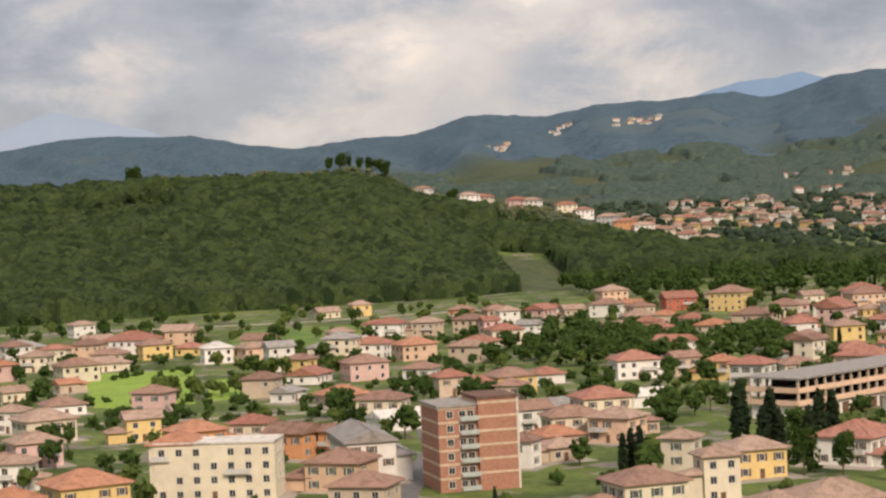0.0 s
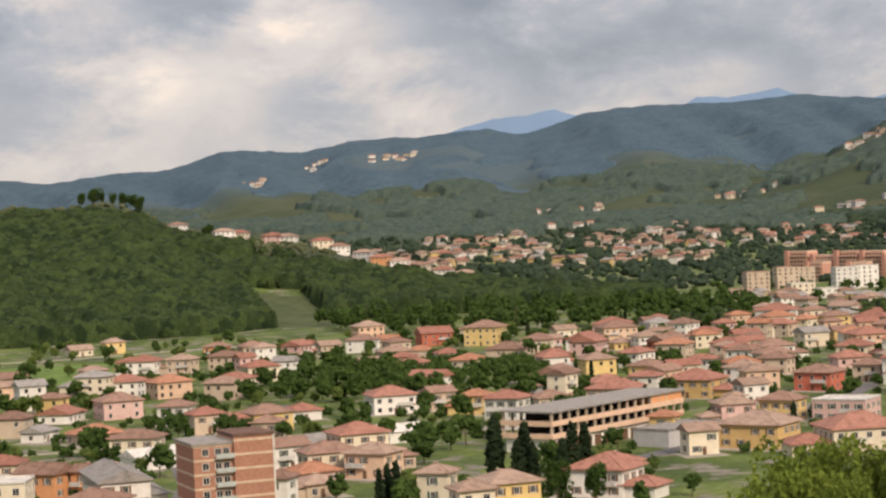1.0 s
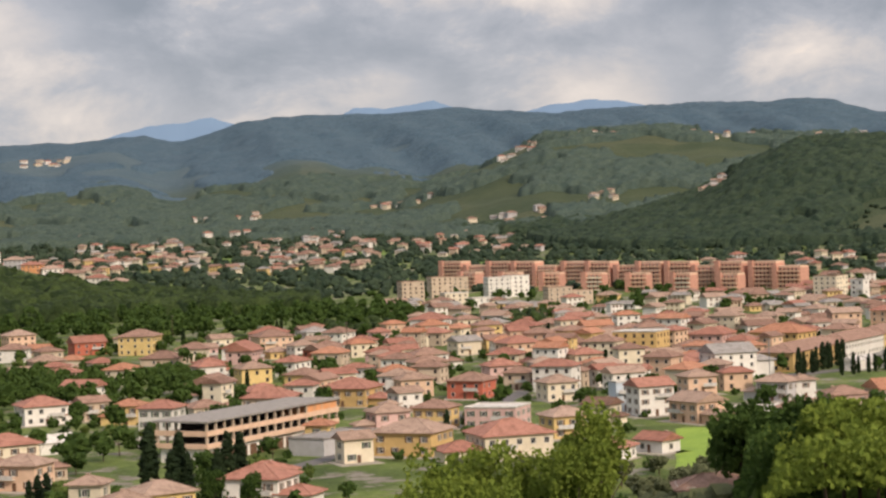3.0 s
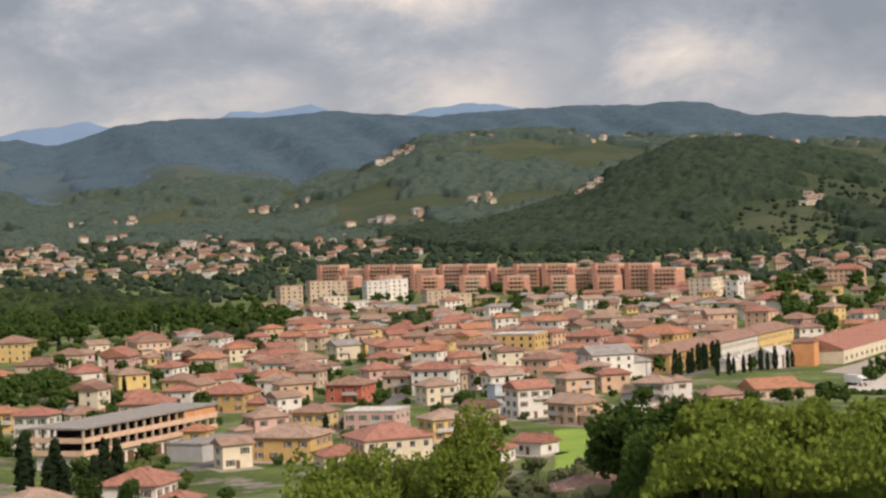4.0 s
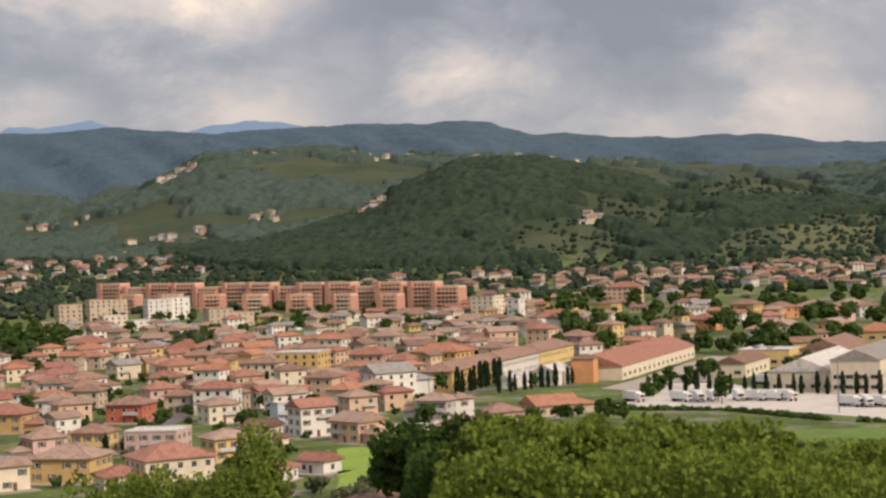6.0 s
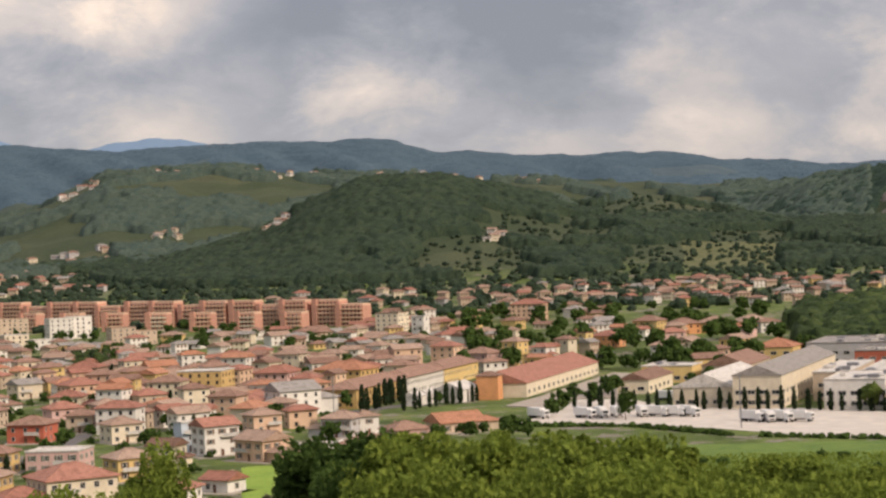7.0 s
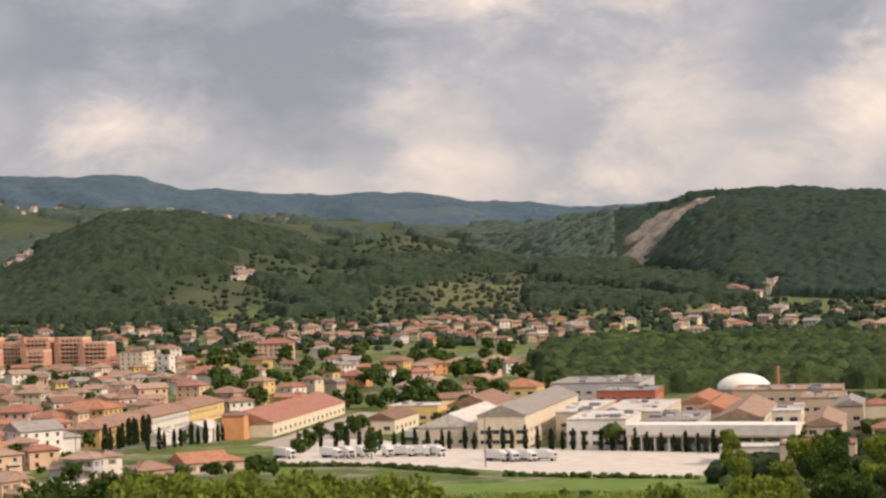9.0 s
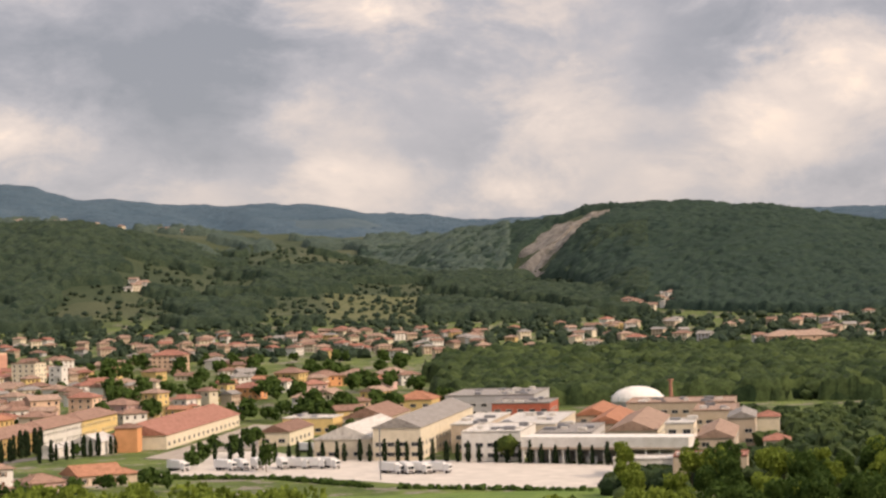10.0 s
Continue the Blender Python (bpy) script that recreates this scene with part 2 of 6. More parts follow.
def ground_polar(b, r):
    b, r = np.asarray(b, float), np.asarray(r, float)
    own = 60.2 * np.clip(1 - r / bench(b), 0, 1) ** np.interp(b, (-180, 12, 25), (1.5, 1.5, 1.12))
    z = np.maximum(plain_height(b, r), own)
    for h in (LEFT_HILL, MID_RIDGE, WOOD_HILL, RIGHT_HILL):
        z = np.maximum(z, h.height(b, r))
    return np.maximum(z, FAR_RIDGE.height(b, r) - valleys(b, r))


def valleys(b, r):
    """The side valleys between the spurs of the far ridge; none at its crest and foot."""
    k = np.clip((r - 3000) / 1200, 0, 1)
    a = b + r * 0.0035 + 1.6 * np.sin(r * 0.0021 + b * 0.2)
    fold = 0.5 + 0.30 * np.sin(a * 1.45 + 0.6) + 0.20 * np.sin(a * 3.3 + 2.0 + r * 0.001)
    return 30 * np.sin(np.pi * k ** 1.3) ** 1.2 * np.clip(fold, 0, 1) ** 1.4


def ground(x, y):
    z = float(ground_polar(math.degrees(math.atan2(x, y)), math.hypot(x, y)))
    return z + relief(x, y, z)


def mesh(name, verts, faces, materials, smooth=False, slots=None):
    me = bpy.data.meshes.new(name)
    me.from_pydata(verts, [], faces)
    for m in materials:
        me.materials.append(m)
    if slots is not None:
        me.polygons.foreach_set("material_index", slots)
    if smooth:
        me.polygons.foreach_set("use_smooth", [True] * len(me.polygons))
    me.update()
    return me


def polar(b, r):
    return r * math.sin(radians(b)), r * math.cos(radians(b))


# ---------------- ground ----------------
def ground_material():
    """Grass, gardens and bare earth in the valley; meadows and dry fields on the hills; far off, blue haze put into the
    colour.
    """
    m = Mat("meadow_and_earth", 0.95)
    p = m.where()
    grass = m.ramp(m.noise(0.03, 6, 0.65, p), (0.34, (0.050, 0.078, 0.018)), (0.48, (0.095, 0.132, 0.03)), (0.60, (0.15, 0.195, 0.045)), (0.72, (0.21, 0.18, 0.11)))
    yards = m.ramp(m.noise(0.07, 4, 0.6, p), (0.55, (0, 0, 0)), (0.60, (1, 1, 1)))
    earth = m.ramp(m.noise(0.2, 5, 0.7, p), (0.3, (0.16, 0.14, 0.11)), (0.7, (0.31, 0.275, 0.225)))
    grass = m.mix(yards, grass, earth)
    high = m.node("ShaderNodeSeparateXYZ")
    m.link(p, high.inputs[0])

    def above(low, top):
        n = m.node("ShaderNodeMapRange")
        n.inputs["From Min"].default_value, n.inputs["From Max"].default_value = low, top
        m.link(high.outputs[2], n.inputs[0])
        return n.outputs[0]

    plots = m.node("ShaderNodeTexVoronoi", Scale=0.011)
    m.link(p, plots.inputs["Vector"])
    tone = m.node("ShaderNodeSeparateColor")
    m.link(plots.outputs["Color"], tone.inputs[0])
    meadow = m.ramp(tone.outputs[0], (0.1, (0.040, 0.060, 0.029)), (0.45, (0.055, 0.074, 0.035)), (0.7, (0.070, 0.086, 0.042)), (0.95, (0.094, 0.100, 0.054)))
    meadow = m.mix(0.5, meadow, m.ramp(m.noise(0.02, 7, 0.7, p), (0.35, (0.038, 0.056, 0.028)), (0.65, (0.074, 0.086, 0.042))))
    grass = m.mix(above(22.0, 42.0), grass, meadow)
    # distance haze as colour: beyond 3400 m the grass turns blue
    haze_blue_grass = m.ramp(m.noise(0.012, 7, 0.7, p), (0.35, (0.062, 0.100, 0.128)), (0.65, (0.088, 0.124, 0.142)))
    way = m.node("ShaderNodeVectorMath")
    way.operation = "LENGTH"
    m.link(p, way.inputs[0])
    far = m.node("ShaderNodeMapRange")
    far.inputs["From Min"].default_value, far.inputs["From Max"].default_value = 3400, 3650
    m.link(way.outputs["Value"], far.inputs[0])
    grass = m.mix(far.outputs[0], grass, haze_blue_grass)
    spots = m.ramp(m.noise(0.35, 6, 0.7, p), (0.32, (0.5, 0.52, 0.46)), (0.6, (1, 1, 1)))
    m.colour(m.mix(0.85, grass, spots, "MULTIPLY"))
    m.bump(m.noise(1.0, 5, 0.7, p), 0.7, 0.4)
    return m.m


def relief(x, y, z):
    """Small gullies and knolls on the hills."""
    if z < 30 or x * x + y * y < 1e6:
        return 0.0
    return min((z - 30) / 60, 1) * 9 * (noise.noise((x * 0.006, y * 0.006, 0)) + 0.5 * noise.noise((x * 0.02, y * 0.02, 7)))


def build_ground():
    fine = np.arange(-17, 57.01, 0.25)
    bs = np.concatenate([np.arange(-180, -17, 6.0), fine, np.arange(60, 180, 6.0)])
    rs = np.concatenate([[0.5], np.geomspace(8, 900, 90), np.arange(914, 4300, 16.0), np.geomspace(4320, 4850, 10)])
    B, Rr = np.meshgrid(bs, rs)
    Z = ground_polar(B, Rr)
    X, Y = Rr * np.sin(np.radians(B)), Rr * np.cos(np.radians(B))
    Z = Z + np.array([relief(x, y, z) for x, y, z in zip(X.ravel(), Y.ravel(), Z.ravel())]).reshape(Z.shape)
    n = len(bs)
    verts = np.stack([X, Y, Z], -1).reshape(-1, 3)
    faces = []
    for i in range(len(rs) - 1):
        for j in range(n):
            k = (j + 1) % n
            faces.append((i * n + j, i * n + k, (i + 1) * n + k, (i + 1) * n + j))
    faces.append(tuple(range(n - 1, -1, -1)))
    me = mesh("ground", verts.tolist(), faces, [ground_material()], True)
    tagged(new("ground", me), "green valley floor and wooded hills with meadows", "ground", kind="structure")


build_ground()


def backdrop_range(name, pts, r, colour, label):
    """A far mountain range behind the last ridge; its haze is painted as blue colour and a glow."""
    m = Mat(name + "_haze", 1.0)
    # painted haze: a faint blue base, and emission that glows by itself
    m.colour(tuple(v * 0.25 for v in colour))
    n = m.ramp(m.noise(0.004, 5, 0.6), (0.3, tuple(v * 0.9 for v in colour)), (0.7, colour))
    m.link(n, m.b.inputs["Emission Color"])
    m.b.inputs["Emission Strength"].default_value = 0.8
    bs = np.arange(pts[0][0], pts[-1][0] + 0.01, 0.1)
    es = np.interp(bs, [p[0] for p in pts], [p[1] for p in pts])
    verts, faces = [], []
    for b, e_ in zip(bs, es):
        e_ += 0.05 * noise.noise((b * 1.7, 3, r)) + 0.02 * noise.noise((b * 6, 1, r))
        for k in range(5):
            rr = r - 260 + 65 * k
            x, y = polar(b, rr)
            z = EYE + r * math.tan(radians(e_ * (0.4 + 0.15 * k)))
            verts.append((x, y, z))
    for i in range(len(bs) - 1):
        for k in range(4):
            faces.append((i * 5 + k, i * 5 + 5 + k, i * 5 + 6 + k, i * 5 + 1 + k))
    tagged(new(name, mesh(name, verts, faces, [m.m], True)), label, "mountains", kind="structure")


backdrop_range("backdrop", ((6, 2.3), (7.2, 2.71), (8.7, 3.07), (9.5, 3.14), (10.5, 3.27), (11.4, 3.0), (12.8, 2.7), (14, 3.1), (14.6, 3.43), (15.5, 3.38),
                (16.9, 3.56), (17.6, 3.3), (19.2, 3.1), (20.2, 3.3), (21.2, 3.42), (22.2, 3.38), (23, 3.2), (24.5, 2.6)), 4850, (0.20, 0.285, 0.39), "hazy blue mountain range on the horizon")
backdrop_range("backdrop_2", ((-20, 2.2), (-12.5, 2.51), (-11, 3.05), (-9.6, 2.73), (-8, 2.3), (-6, 1.8)), 4850, (0.33, 0.38, 0.45), "pale hazy blue mountain range under cloud")


# ---------------- woods ----------------
def ico(sub):
    bm = bmesh.new()
    bmesh.ops.create_icosphere(bm, subdivisions=sub, radius=1)
    bm.verts.ensure_lookup_table()
    v = np.array([q.co[:] for q in bm.verts])
    f = np.array([[q.index for q in p.verts] for p in bm.faces])
    bm.free()
    return v, f


def octa():
    """A plain twelve-vertex ball."""
    g = (1 + 5 ** 0.5) / 2
    v = np.array([(-1, g, 0), (1, g, 0), (-1, -g, 0), (1, -g, 0), (0, -1, g), (0, 1, g), (0, -1, -g), (0, 1, -g), (g, 0, -1), (g, 0, 1), (-g, 0, -1), (-g, 0, 1)]) / 1.9
    f = np.array([(0, 11, 5), (0, 5, 1), (0, 1, 7), (0, 7, 10), (0, 10, 11), (1, 5, 9), (5, 11, 4), (11, 10, 2), (10, 7, 6), (7, 1, 8), (3, 9, 4), (3, 4, 2), (3, 2, 6),
                  (3, 6, 8), (3, 8, 9), (4, 9, 5), (2, 4, 11), (6, 2, 10), (8, 6, 7), (9, 8, 1)])
    return v, f


ICO0 = octa()


ICO1 = ico(1)
rng = np.random.default_rng(5)


def scatter_wood(name, places, sizes, material, label, lumps=2, base=ICO1, squash=0.9, uneven=0.16, smooth=True):
    """A wood of many crowns: each crown is a few uneven lumps of foliage; joined as one mesh."""
    V, Fc = [], []
    n0 = 0
    bv, bf = base
    for (x, y, z), s in zip(places, sizes):
        for k in range(lumps):
            a = rng.uniform(0, 6.283)
            jig = bv * (1 + rng.normal(0, uneven, (len(bv), 1)))
            c, sn = math.cos(a), math.sin(a)
            jig = np.stack([jig[:, 0] * c - jig[:, 1] * sn, jig[:, 0] * sn + jig[:, 1] * c, jig[:, 2] * squash], 1)
            off = rng.uniform(-0.6, 0.6, 3) * (k > 0)
            kk = 1.0 if k == 0 else rng.uniform(0.45, 0.75)
            V.append(jig * s * kk + np.array((x, y, z + s * 0.55 * squash)) + off * s * np.array((1, 1, 0.7)))
            Fc.append(bf + n0)
            n0 += len(bv)
    V, Fc = np.concatenate(V), np.concatenate(Fc)
    me = bpy.data.meshes.new(name)
    me.vertices.add(len(V))
    me.vertices.foreach_set("co", V.astype(np.float32).ravel())
    me.loops.add(len(Fc) * 3)
    me.loops.foreach_set("vertex_index", Fc.astype(np.int32).ravel())
    me.polygons.add(len(Fc))
    me.polygons.foreach_set("loop_start", np.arange(0, len(Fc) * 3, 3, dtype=np.int32))
    me.materials.append(material)
    me.polygons.foreach_set("use_smooth", np.full(len(Fc), smooth))
    me.update(calc_edges=True)
    return tagged(new(name, me), label, "woodland", kind="stuff")


def spread(b0, b1, r0, r1, spacing, keep=lambda b, r, z, n: True):
    """Random places in a sector, about one a spacing square."""
    count = int(radians(b1 - b0) * (r0 + r1) / 2 * (r1 - r0) / spacing ** 2)
    b = rng.uniform(b0, b1, count)
    r = np.sqrt(rng.uniform(r0 ** 2, r1 ** 2, count))
    z = ground_polar(b, r)
    found = []
    for bb, rr, zz in zip(b, r, z):
        x, y = polar(bb, rr)
        if keep(bb, rr, zz, noise.noise((x * 0.008, y * 0.008, 2.0))):
            found.append((x, y, zz + relief(x, y, zz)))
    return found


def left_foot(b):
    return np.interp(b, LEFT_HILL.f[0], LEFT_HILL.f[1])


def clearing(b, r):
    """The grassy scar on the wooded hill."""
    return 1.0 < b < 4.6 and 1200 < r < 1420 and abs(b - 2.2 - (1400 - r) * 0.006) < 0.9


def chance(ix, iy, k):
    """A fixed random number for each cell of a grid."""
    q = np.sin(ix * 127.1 + iy * 311.7 + k * 74.7) * 43758.5453
    return q - np.floor(q)


def patches(X, Y, scale):
    flat = [noise.noise((x * scale, y * scale, 2.0)) + 0.45 * noise.noise((x * scale * 3.1, y * scale * 3.1, 5.0)) for x, y in zip(X.ravel(), Y.ravel())]
    return np.array(flat).reshape(X.shape)


def unbuilt(B, R):
    """Where no house stands within a few metres, as an array."""
    ok = np.ones(B.shape, bool)
    X, Y = R * np.sin(np.radians(B)), R * np.cos(np.radians(B))
    b_lo, b_hi = B.min() - 1, B.max() + 1
    for x, y, rad in taken:
        if b_lo < math.degrees(math.atan2(x, y)) < b_hi and R.min() - 30 < math.hypot(x, y) < R.max() + 30:
            ok &= (X - x) ** 2 + (Y - y) ** 2 > (rad + 5) ** 2
    return ok


def canopy(name, b0, b1, r0, r1, step, cell, tall, material, label, keep, scale=0.006, rough=0.5, category="woodland", dome=0.95, gaps=0.15):
    """A closed wood: crowns of uneven size and height grown into one another, open where keep says no."""
    nb, nr = int(radians(b1 - b0) * (r0 + r1) / 2 / step), int((r1 - r0) / step)
    B, Rr = np.meshgrid(np.linspace(b0, b1, nb), np.linspace(r0, r1, nr))
    B = B + rng.uniform(-0.35, 0.35, B.shape) * (b1 - b0) / nb
    Rr = Rr + rng.uniform(-0.35, 0.35, B.shape) * step
    X, Y = Rr * np.sin(np.radians(B)), Rr * np.cos(np.radians(B))
    Z = ground_polar(B, Rr)
    ix, iy = np.floor(X / cell), np.floor(Y / cell)
    top = np.full(X.shape, tall * gaps)
    for dx in (-1, 0, 1):
        for dy in (-1, 0, 1):
            cx, cy = ix + dx, iy + dy
            rad = cell * (0.5 + 0.45 * chance(cx, cy, 3))
            d2 = ((cx + chance(cx, cy, 1)) * cell - X) ** 2 + ((cy + chance(cx, cy, 2)) * cell - Y) ** 2
            top = np.maximum(top, np.where(d2 < rad ** 2, tall * (0.45 + 0.4 * chance(cx, cy, 4)) + dome * np.sqrt(np.maximum(rad ** 2 - d2, 0)), 0))
    top = top + rng.normal(0, rough, X.shape)
    wooded = keep(B, Rr, Z, patches(X, Y, scale))
    if category == "woodland":
        wooded &= unbuilt(B, Rr)
    wooded[0] = wooded[-1] = wooded[:, 0] = wooded[:, -1] = False
    low = np.array([relief(x, y, z) for x, y, z in zip(X.ravel(), Y.ravel(), Z.ravel())]).reshape(X.shape)
    V = np.stack([X, Y, Z + low + np.where(wooded, top, -3.0)], -1).reshape(-1, 3)
    a = (np.arange(nr - 1)[:, None] * nb + np.arange(nb - 1)[None]).ravel()
    Q = np.stack([a, a + 1, a + nb + 1, a + nb], 1)
    Q = Q[wooded.ravel()[Q].any(1)]
    me = bpy.data.meshes.new(name)
    me.vertices.add(len(V))
    me.vertices.foreach_set("co", V.astype(np.float32).ravel())
    me.loops.add(len(Q) * 4)
    me.loops.foreach_set("vertex_index", Q.astype(np.int32).ravel())
    me.polygons.add(len(Q))
    me.polygons.foreach_set("loop_start", np.arange(0, len(Q) * 4, 4, dtype=np.int32))
    me.materials.append(material)
    me.polygons.foreach_set("use_smooth", np.full(len(Q), True))
    me.update(calc_edges=True)
    return tagged(new(name, me), label, category, kind="stuff")


def scar(B, Rr):
    """The grassy scar on the wooded hill, as an array."""
    return (B > 1.0) & (B < 4.6) & (Rr > 1200) & (Rr < 1420) & (np.abs(B - 2.2 - (1400 - Rr) * 0.006) < 0.9)


def rocky(B, Rr):
    q = (Rr - 2620) / 250
    return (q > 0) & (q < 1) & (np.abs(B - 41.7 - 2.6 * q) < 1.1)


# ---------------- building kit ----------------
def part(name, me, parent, label="", at=None):
    ob = new(name, me)
    ob.parent = parent
    if at is not None:
        ob.matrix_basis = at
    if label:
        tagged(ob, label)
    return ob


def box_data(x0, x1, y0, y1, z0, z1):
    v = [(x, y, z) for z in (z0, z1) for y in (y0, y1) for x in (x0, x1)]
    f = [(0, 2, 3, 1), (4, 5, 7, 6), (0, 1, 5, 4), (1, 3, 7, 5), (3, 2, 6, 7), (2, 0, 4, 6)]
    return v, f


def boxes(name, material, *sizes):
    verts, faces = [], []
    for s in sizes:
        v, f = box_data(*s)
        faces += [tuple(i + len(verts) for i in q) for q in f]
        verts += v
    return mesh(name, verts, faces, [material])


def window_data(w, h, shut):
    """One window as a folded sheet (local -y looks out): shutters, frame and a pane set back in it."""
    f, o = 0.12, w / 2
    xs = [(-o - f, -0.09), (-o, -0.09), (-o + 0.03, -0.01), (-0.04, -0.01), (-0.03, -0.07), (0.03, -0.07), (0.04, -0.01), (o - 0.03, -0.01), (o, -0.09), (o + f, -0.09)]
    tags = [1, 1, 0, 1, 1, 1, 0, 1, 1]
    if shut:
        xs = [(-o - f - o, -0.12), (-o - f - 0.02, -0.12)] + xs + [(o + f + 0.02, -0.12), (o + f + o, -0.12)]
        tags = [2, 1] + tags + [1, 2]
    zs = [(-0.12, 0), (0, 0), (0.03, 1), (h - 0.03, 1), (h, 0), (h + 0.1, 0)]
    verts, faces, slots = [], [], []
    n = len(xs)
    for z, inner in zs:
        for x, y in xs:
            verts.append((x, y if inner or y < -0.08 else -0.09, z))
    for k in range(len(zs) - 1):
        for i in range(n - 1):
            faces.append((k * n + i, k * n + i + 1, k * n + n + i + 1, k * n + n + i))
            slots.append(tags[i] if k == 2 or tags[i] == 2 else 1)
    rim = list(range(n)) + [k * n + n - 1 for k in range(1, len(zs))] + [(len(zs) - 1) * n + i for i in range(n - 2, -1, -1)] + [k * n for k in range(len(zs) - 2, 0, -1)]
    m = len(verts)
    verts += [(verts[q][0], 0.05, verts[q][2]) for q in rim]
    for a in range(len(rim)):
        b = (a + 1) % len(rim)
        faces.append((rim[b], rim[a], m + a, m + b))
        slots.append(1)
    return verts, faces, slots


def window_mesh(name, w, h, shut):
    v, f, slots = window_data(w, h, shut)
    return mesh(name, v, f, [GLASS, TRIM, shut or SHUTTER], slots=slots)


PATH = plain("pale_gravel_road", (0.36, 0.32, 0.26), 0.95, 0, 0.3, 0.3)
TERRACE = plain("terrace_paving", (0.42, 0.36, 0.30), 0.9, 0, 0.3, 0.5)
WINDOWS = [window_mesh("window", 1.1, 1.45, SHUTTER), window_mesh("window", 1.1, 1.45, SHUTTER_GREEN), window_mesh("window", 1.3, 1.45, None)]
DOOR = boxes("door", SHUTTER, (-0.55, 0.55, -0.05, 0.05, 0, 2.2))
CHIMNEY = boxes("chimney", plaster("chimney_render", (0.45, 0.33, 0.25)), (-0.35, 0.35, -0.35, 0.35, -0.8, 1.0), (-0.5, 0.5, -0.5, 0.5, 1.0, 1.12))
RAIL_MAT = plain("pale_railing", (0.55, 0.53, 0.5), 0.6)
taken = []          # footprints: x, y, radius
lot = random.Random(11)


def roof_mesh(w, d, z, shape, material, pitch=0.40, over=0.8):
    x, y, t = w / 2 + over, d / 2 + over, 0.22
    if shape == "flat":
        return boxes("roof", material, (-w / 2 - 0.15, w / 2 + 0.15, -d / 2 - 0.15, d / 2 + 0.15, z, z + 0.18), (-w / 2 - 0.15, w / 2 + 0.15, -d / 2 - 0.15, -d / 2 + 0.1, z, z + 0.55),
                     (-w / 2 - 0.15, w / 2 + 0.15, d / 2 - 0.1, d / 2 + 0.15, z, z + 0.55), (-w / 2 - 0.15, -w / 2 + 0.1, -d / 2, d / 2, z, z + 0.55), (w / 2 - 0.1, w / 2 + 0.15, -d / 2, d / 2, z, z + 0.55))
    top = z + t + min(x, y) * pitch
    if x >= y:
        k = x if shape == "gable" else x - y
        a, b = (-k, 0, top), (k, 0, top)
    else:
        k = y if shape == "gable" else y - x
        a, b = (0, -k, top), (0, k, top)
    v = [(-x, -y, z), (x, -y, z), (x, y, z), (-x, y, z), (-x, -y, z + t), (x, -y, z + t), (x, y, z + t), (-x, y, z + t), a, b]
    f = [(3, 2, 1, 0), (0, 1, 5, 4), (1, 2, 6, 5), (2, 3, 7, 6), (3, 0, 4, 7)]
    f += [(4, 5, 9, 8), (6, 7, 8, 9), (5, 6, 9), (7, 4, 8)] if x >= y else [(5, 6, 9, 8), (7, 4, 8, 9), (4, 5, 8), (6, 7, 9)]
    # ridge and hip caps
    for p, q in ((8, 9),) + (((4, 8), (7, 8), (5, 9), (6, 9)) if x >= y else ((4, 8), (5, 8), (6, 9), (7, 9))) if shape == "hip" else ((8, 9),):
        A, B = Vector(v[p]), Vector(v[q])
        if (B - A).length < 0.3:
            continue
        side = (B - A).cross(Vector((0, 0, 1))).normalized() * 0.16
        n = len(v)
        v += [tuple(A - side), tuple(A + side), tuple(A + Vector((0, 0, 0.16))), tuple(B - side), tuple(B + side), tuple(B + Vector((0, 0, 0.16)))]
        f += [(n, n + 3, n + 5, n + 2), (n + 1, n + 2, n + 5, n + 4), (n, n + 2, n + 1), (n + 3, n + 4, n + 5)]
    return mesh("roof", v, f, [material])


def wall_mesh(w, d, h, shape, material, deep=2.0):
    v, f = box_data(-w / 2, w / 2, -d / 2, d / 2, -deep, h)
    if shape == "gable":
        top = h + min(w, d) / 2 * 0.40 + 0.1
        n = 8
        if w >= d:
            v += [(-w / 2, 0, top), (w / 2, 0, top)]
            f += [(4, 8, 6), (5, 7, 9), (4, 5, 9, 8), (7, 6, 8, 9)]
        else:
            v += [(0, -d / 2, top), (0, d / 2, top)]
            f += [(4, 5, 8), (7, 6, 9), (5, 7, 9, 8), (6, 4, 8, 9)]
    return mesh("wall", v, f, [material])


WALL_WORD = {"white": "white", "cream": "cream", "yellow": "yellow", "ochre": "ochre", "orange": "orange", "peach": "peach", "pink": "pink", "red": "brick red",
             "tan": "tan", "grey": "grey", "blue": "pale blue"}
ROOF_WORD = {"red": "red clay tiled", "orange": "orange clay tiled", "brown": "brown clay tiled", "tan": "faded clay tiled", "dark": "dark brown tiled", "grey": "grey", "white": "pale"}
SHAPE_WORD = {"hip": "hipped roof", "gable": "gabled roof", "flat": "flat roof"}


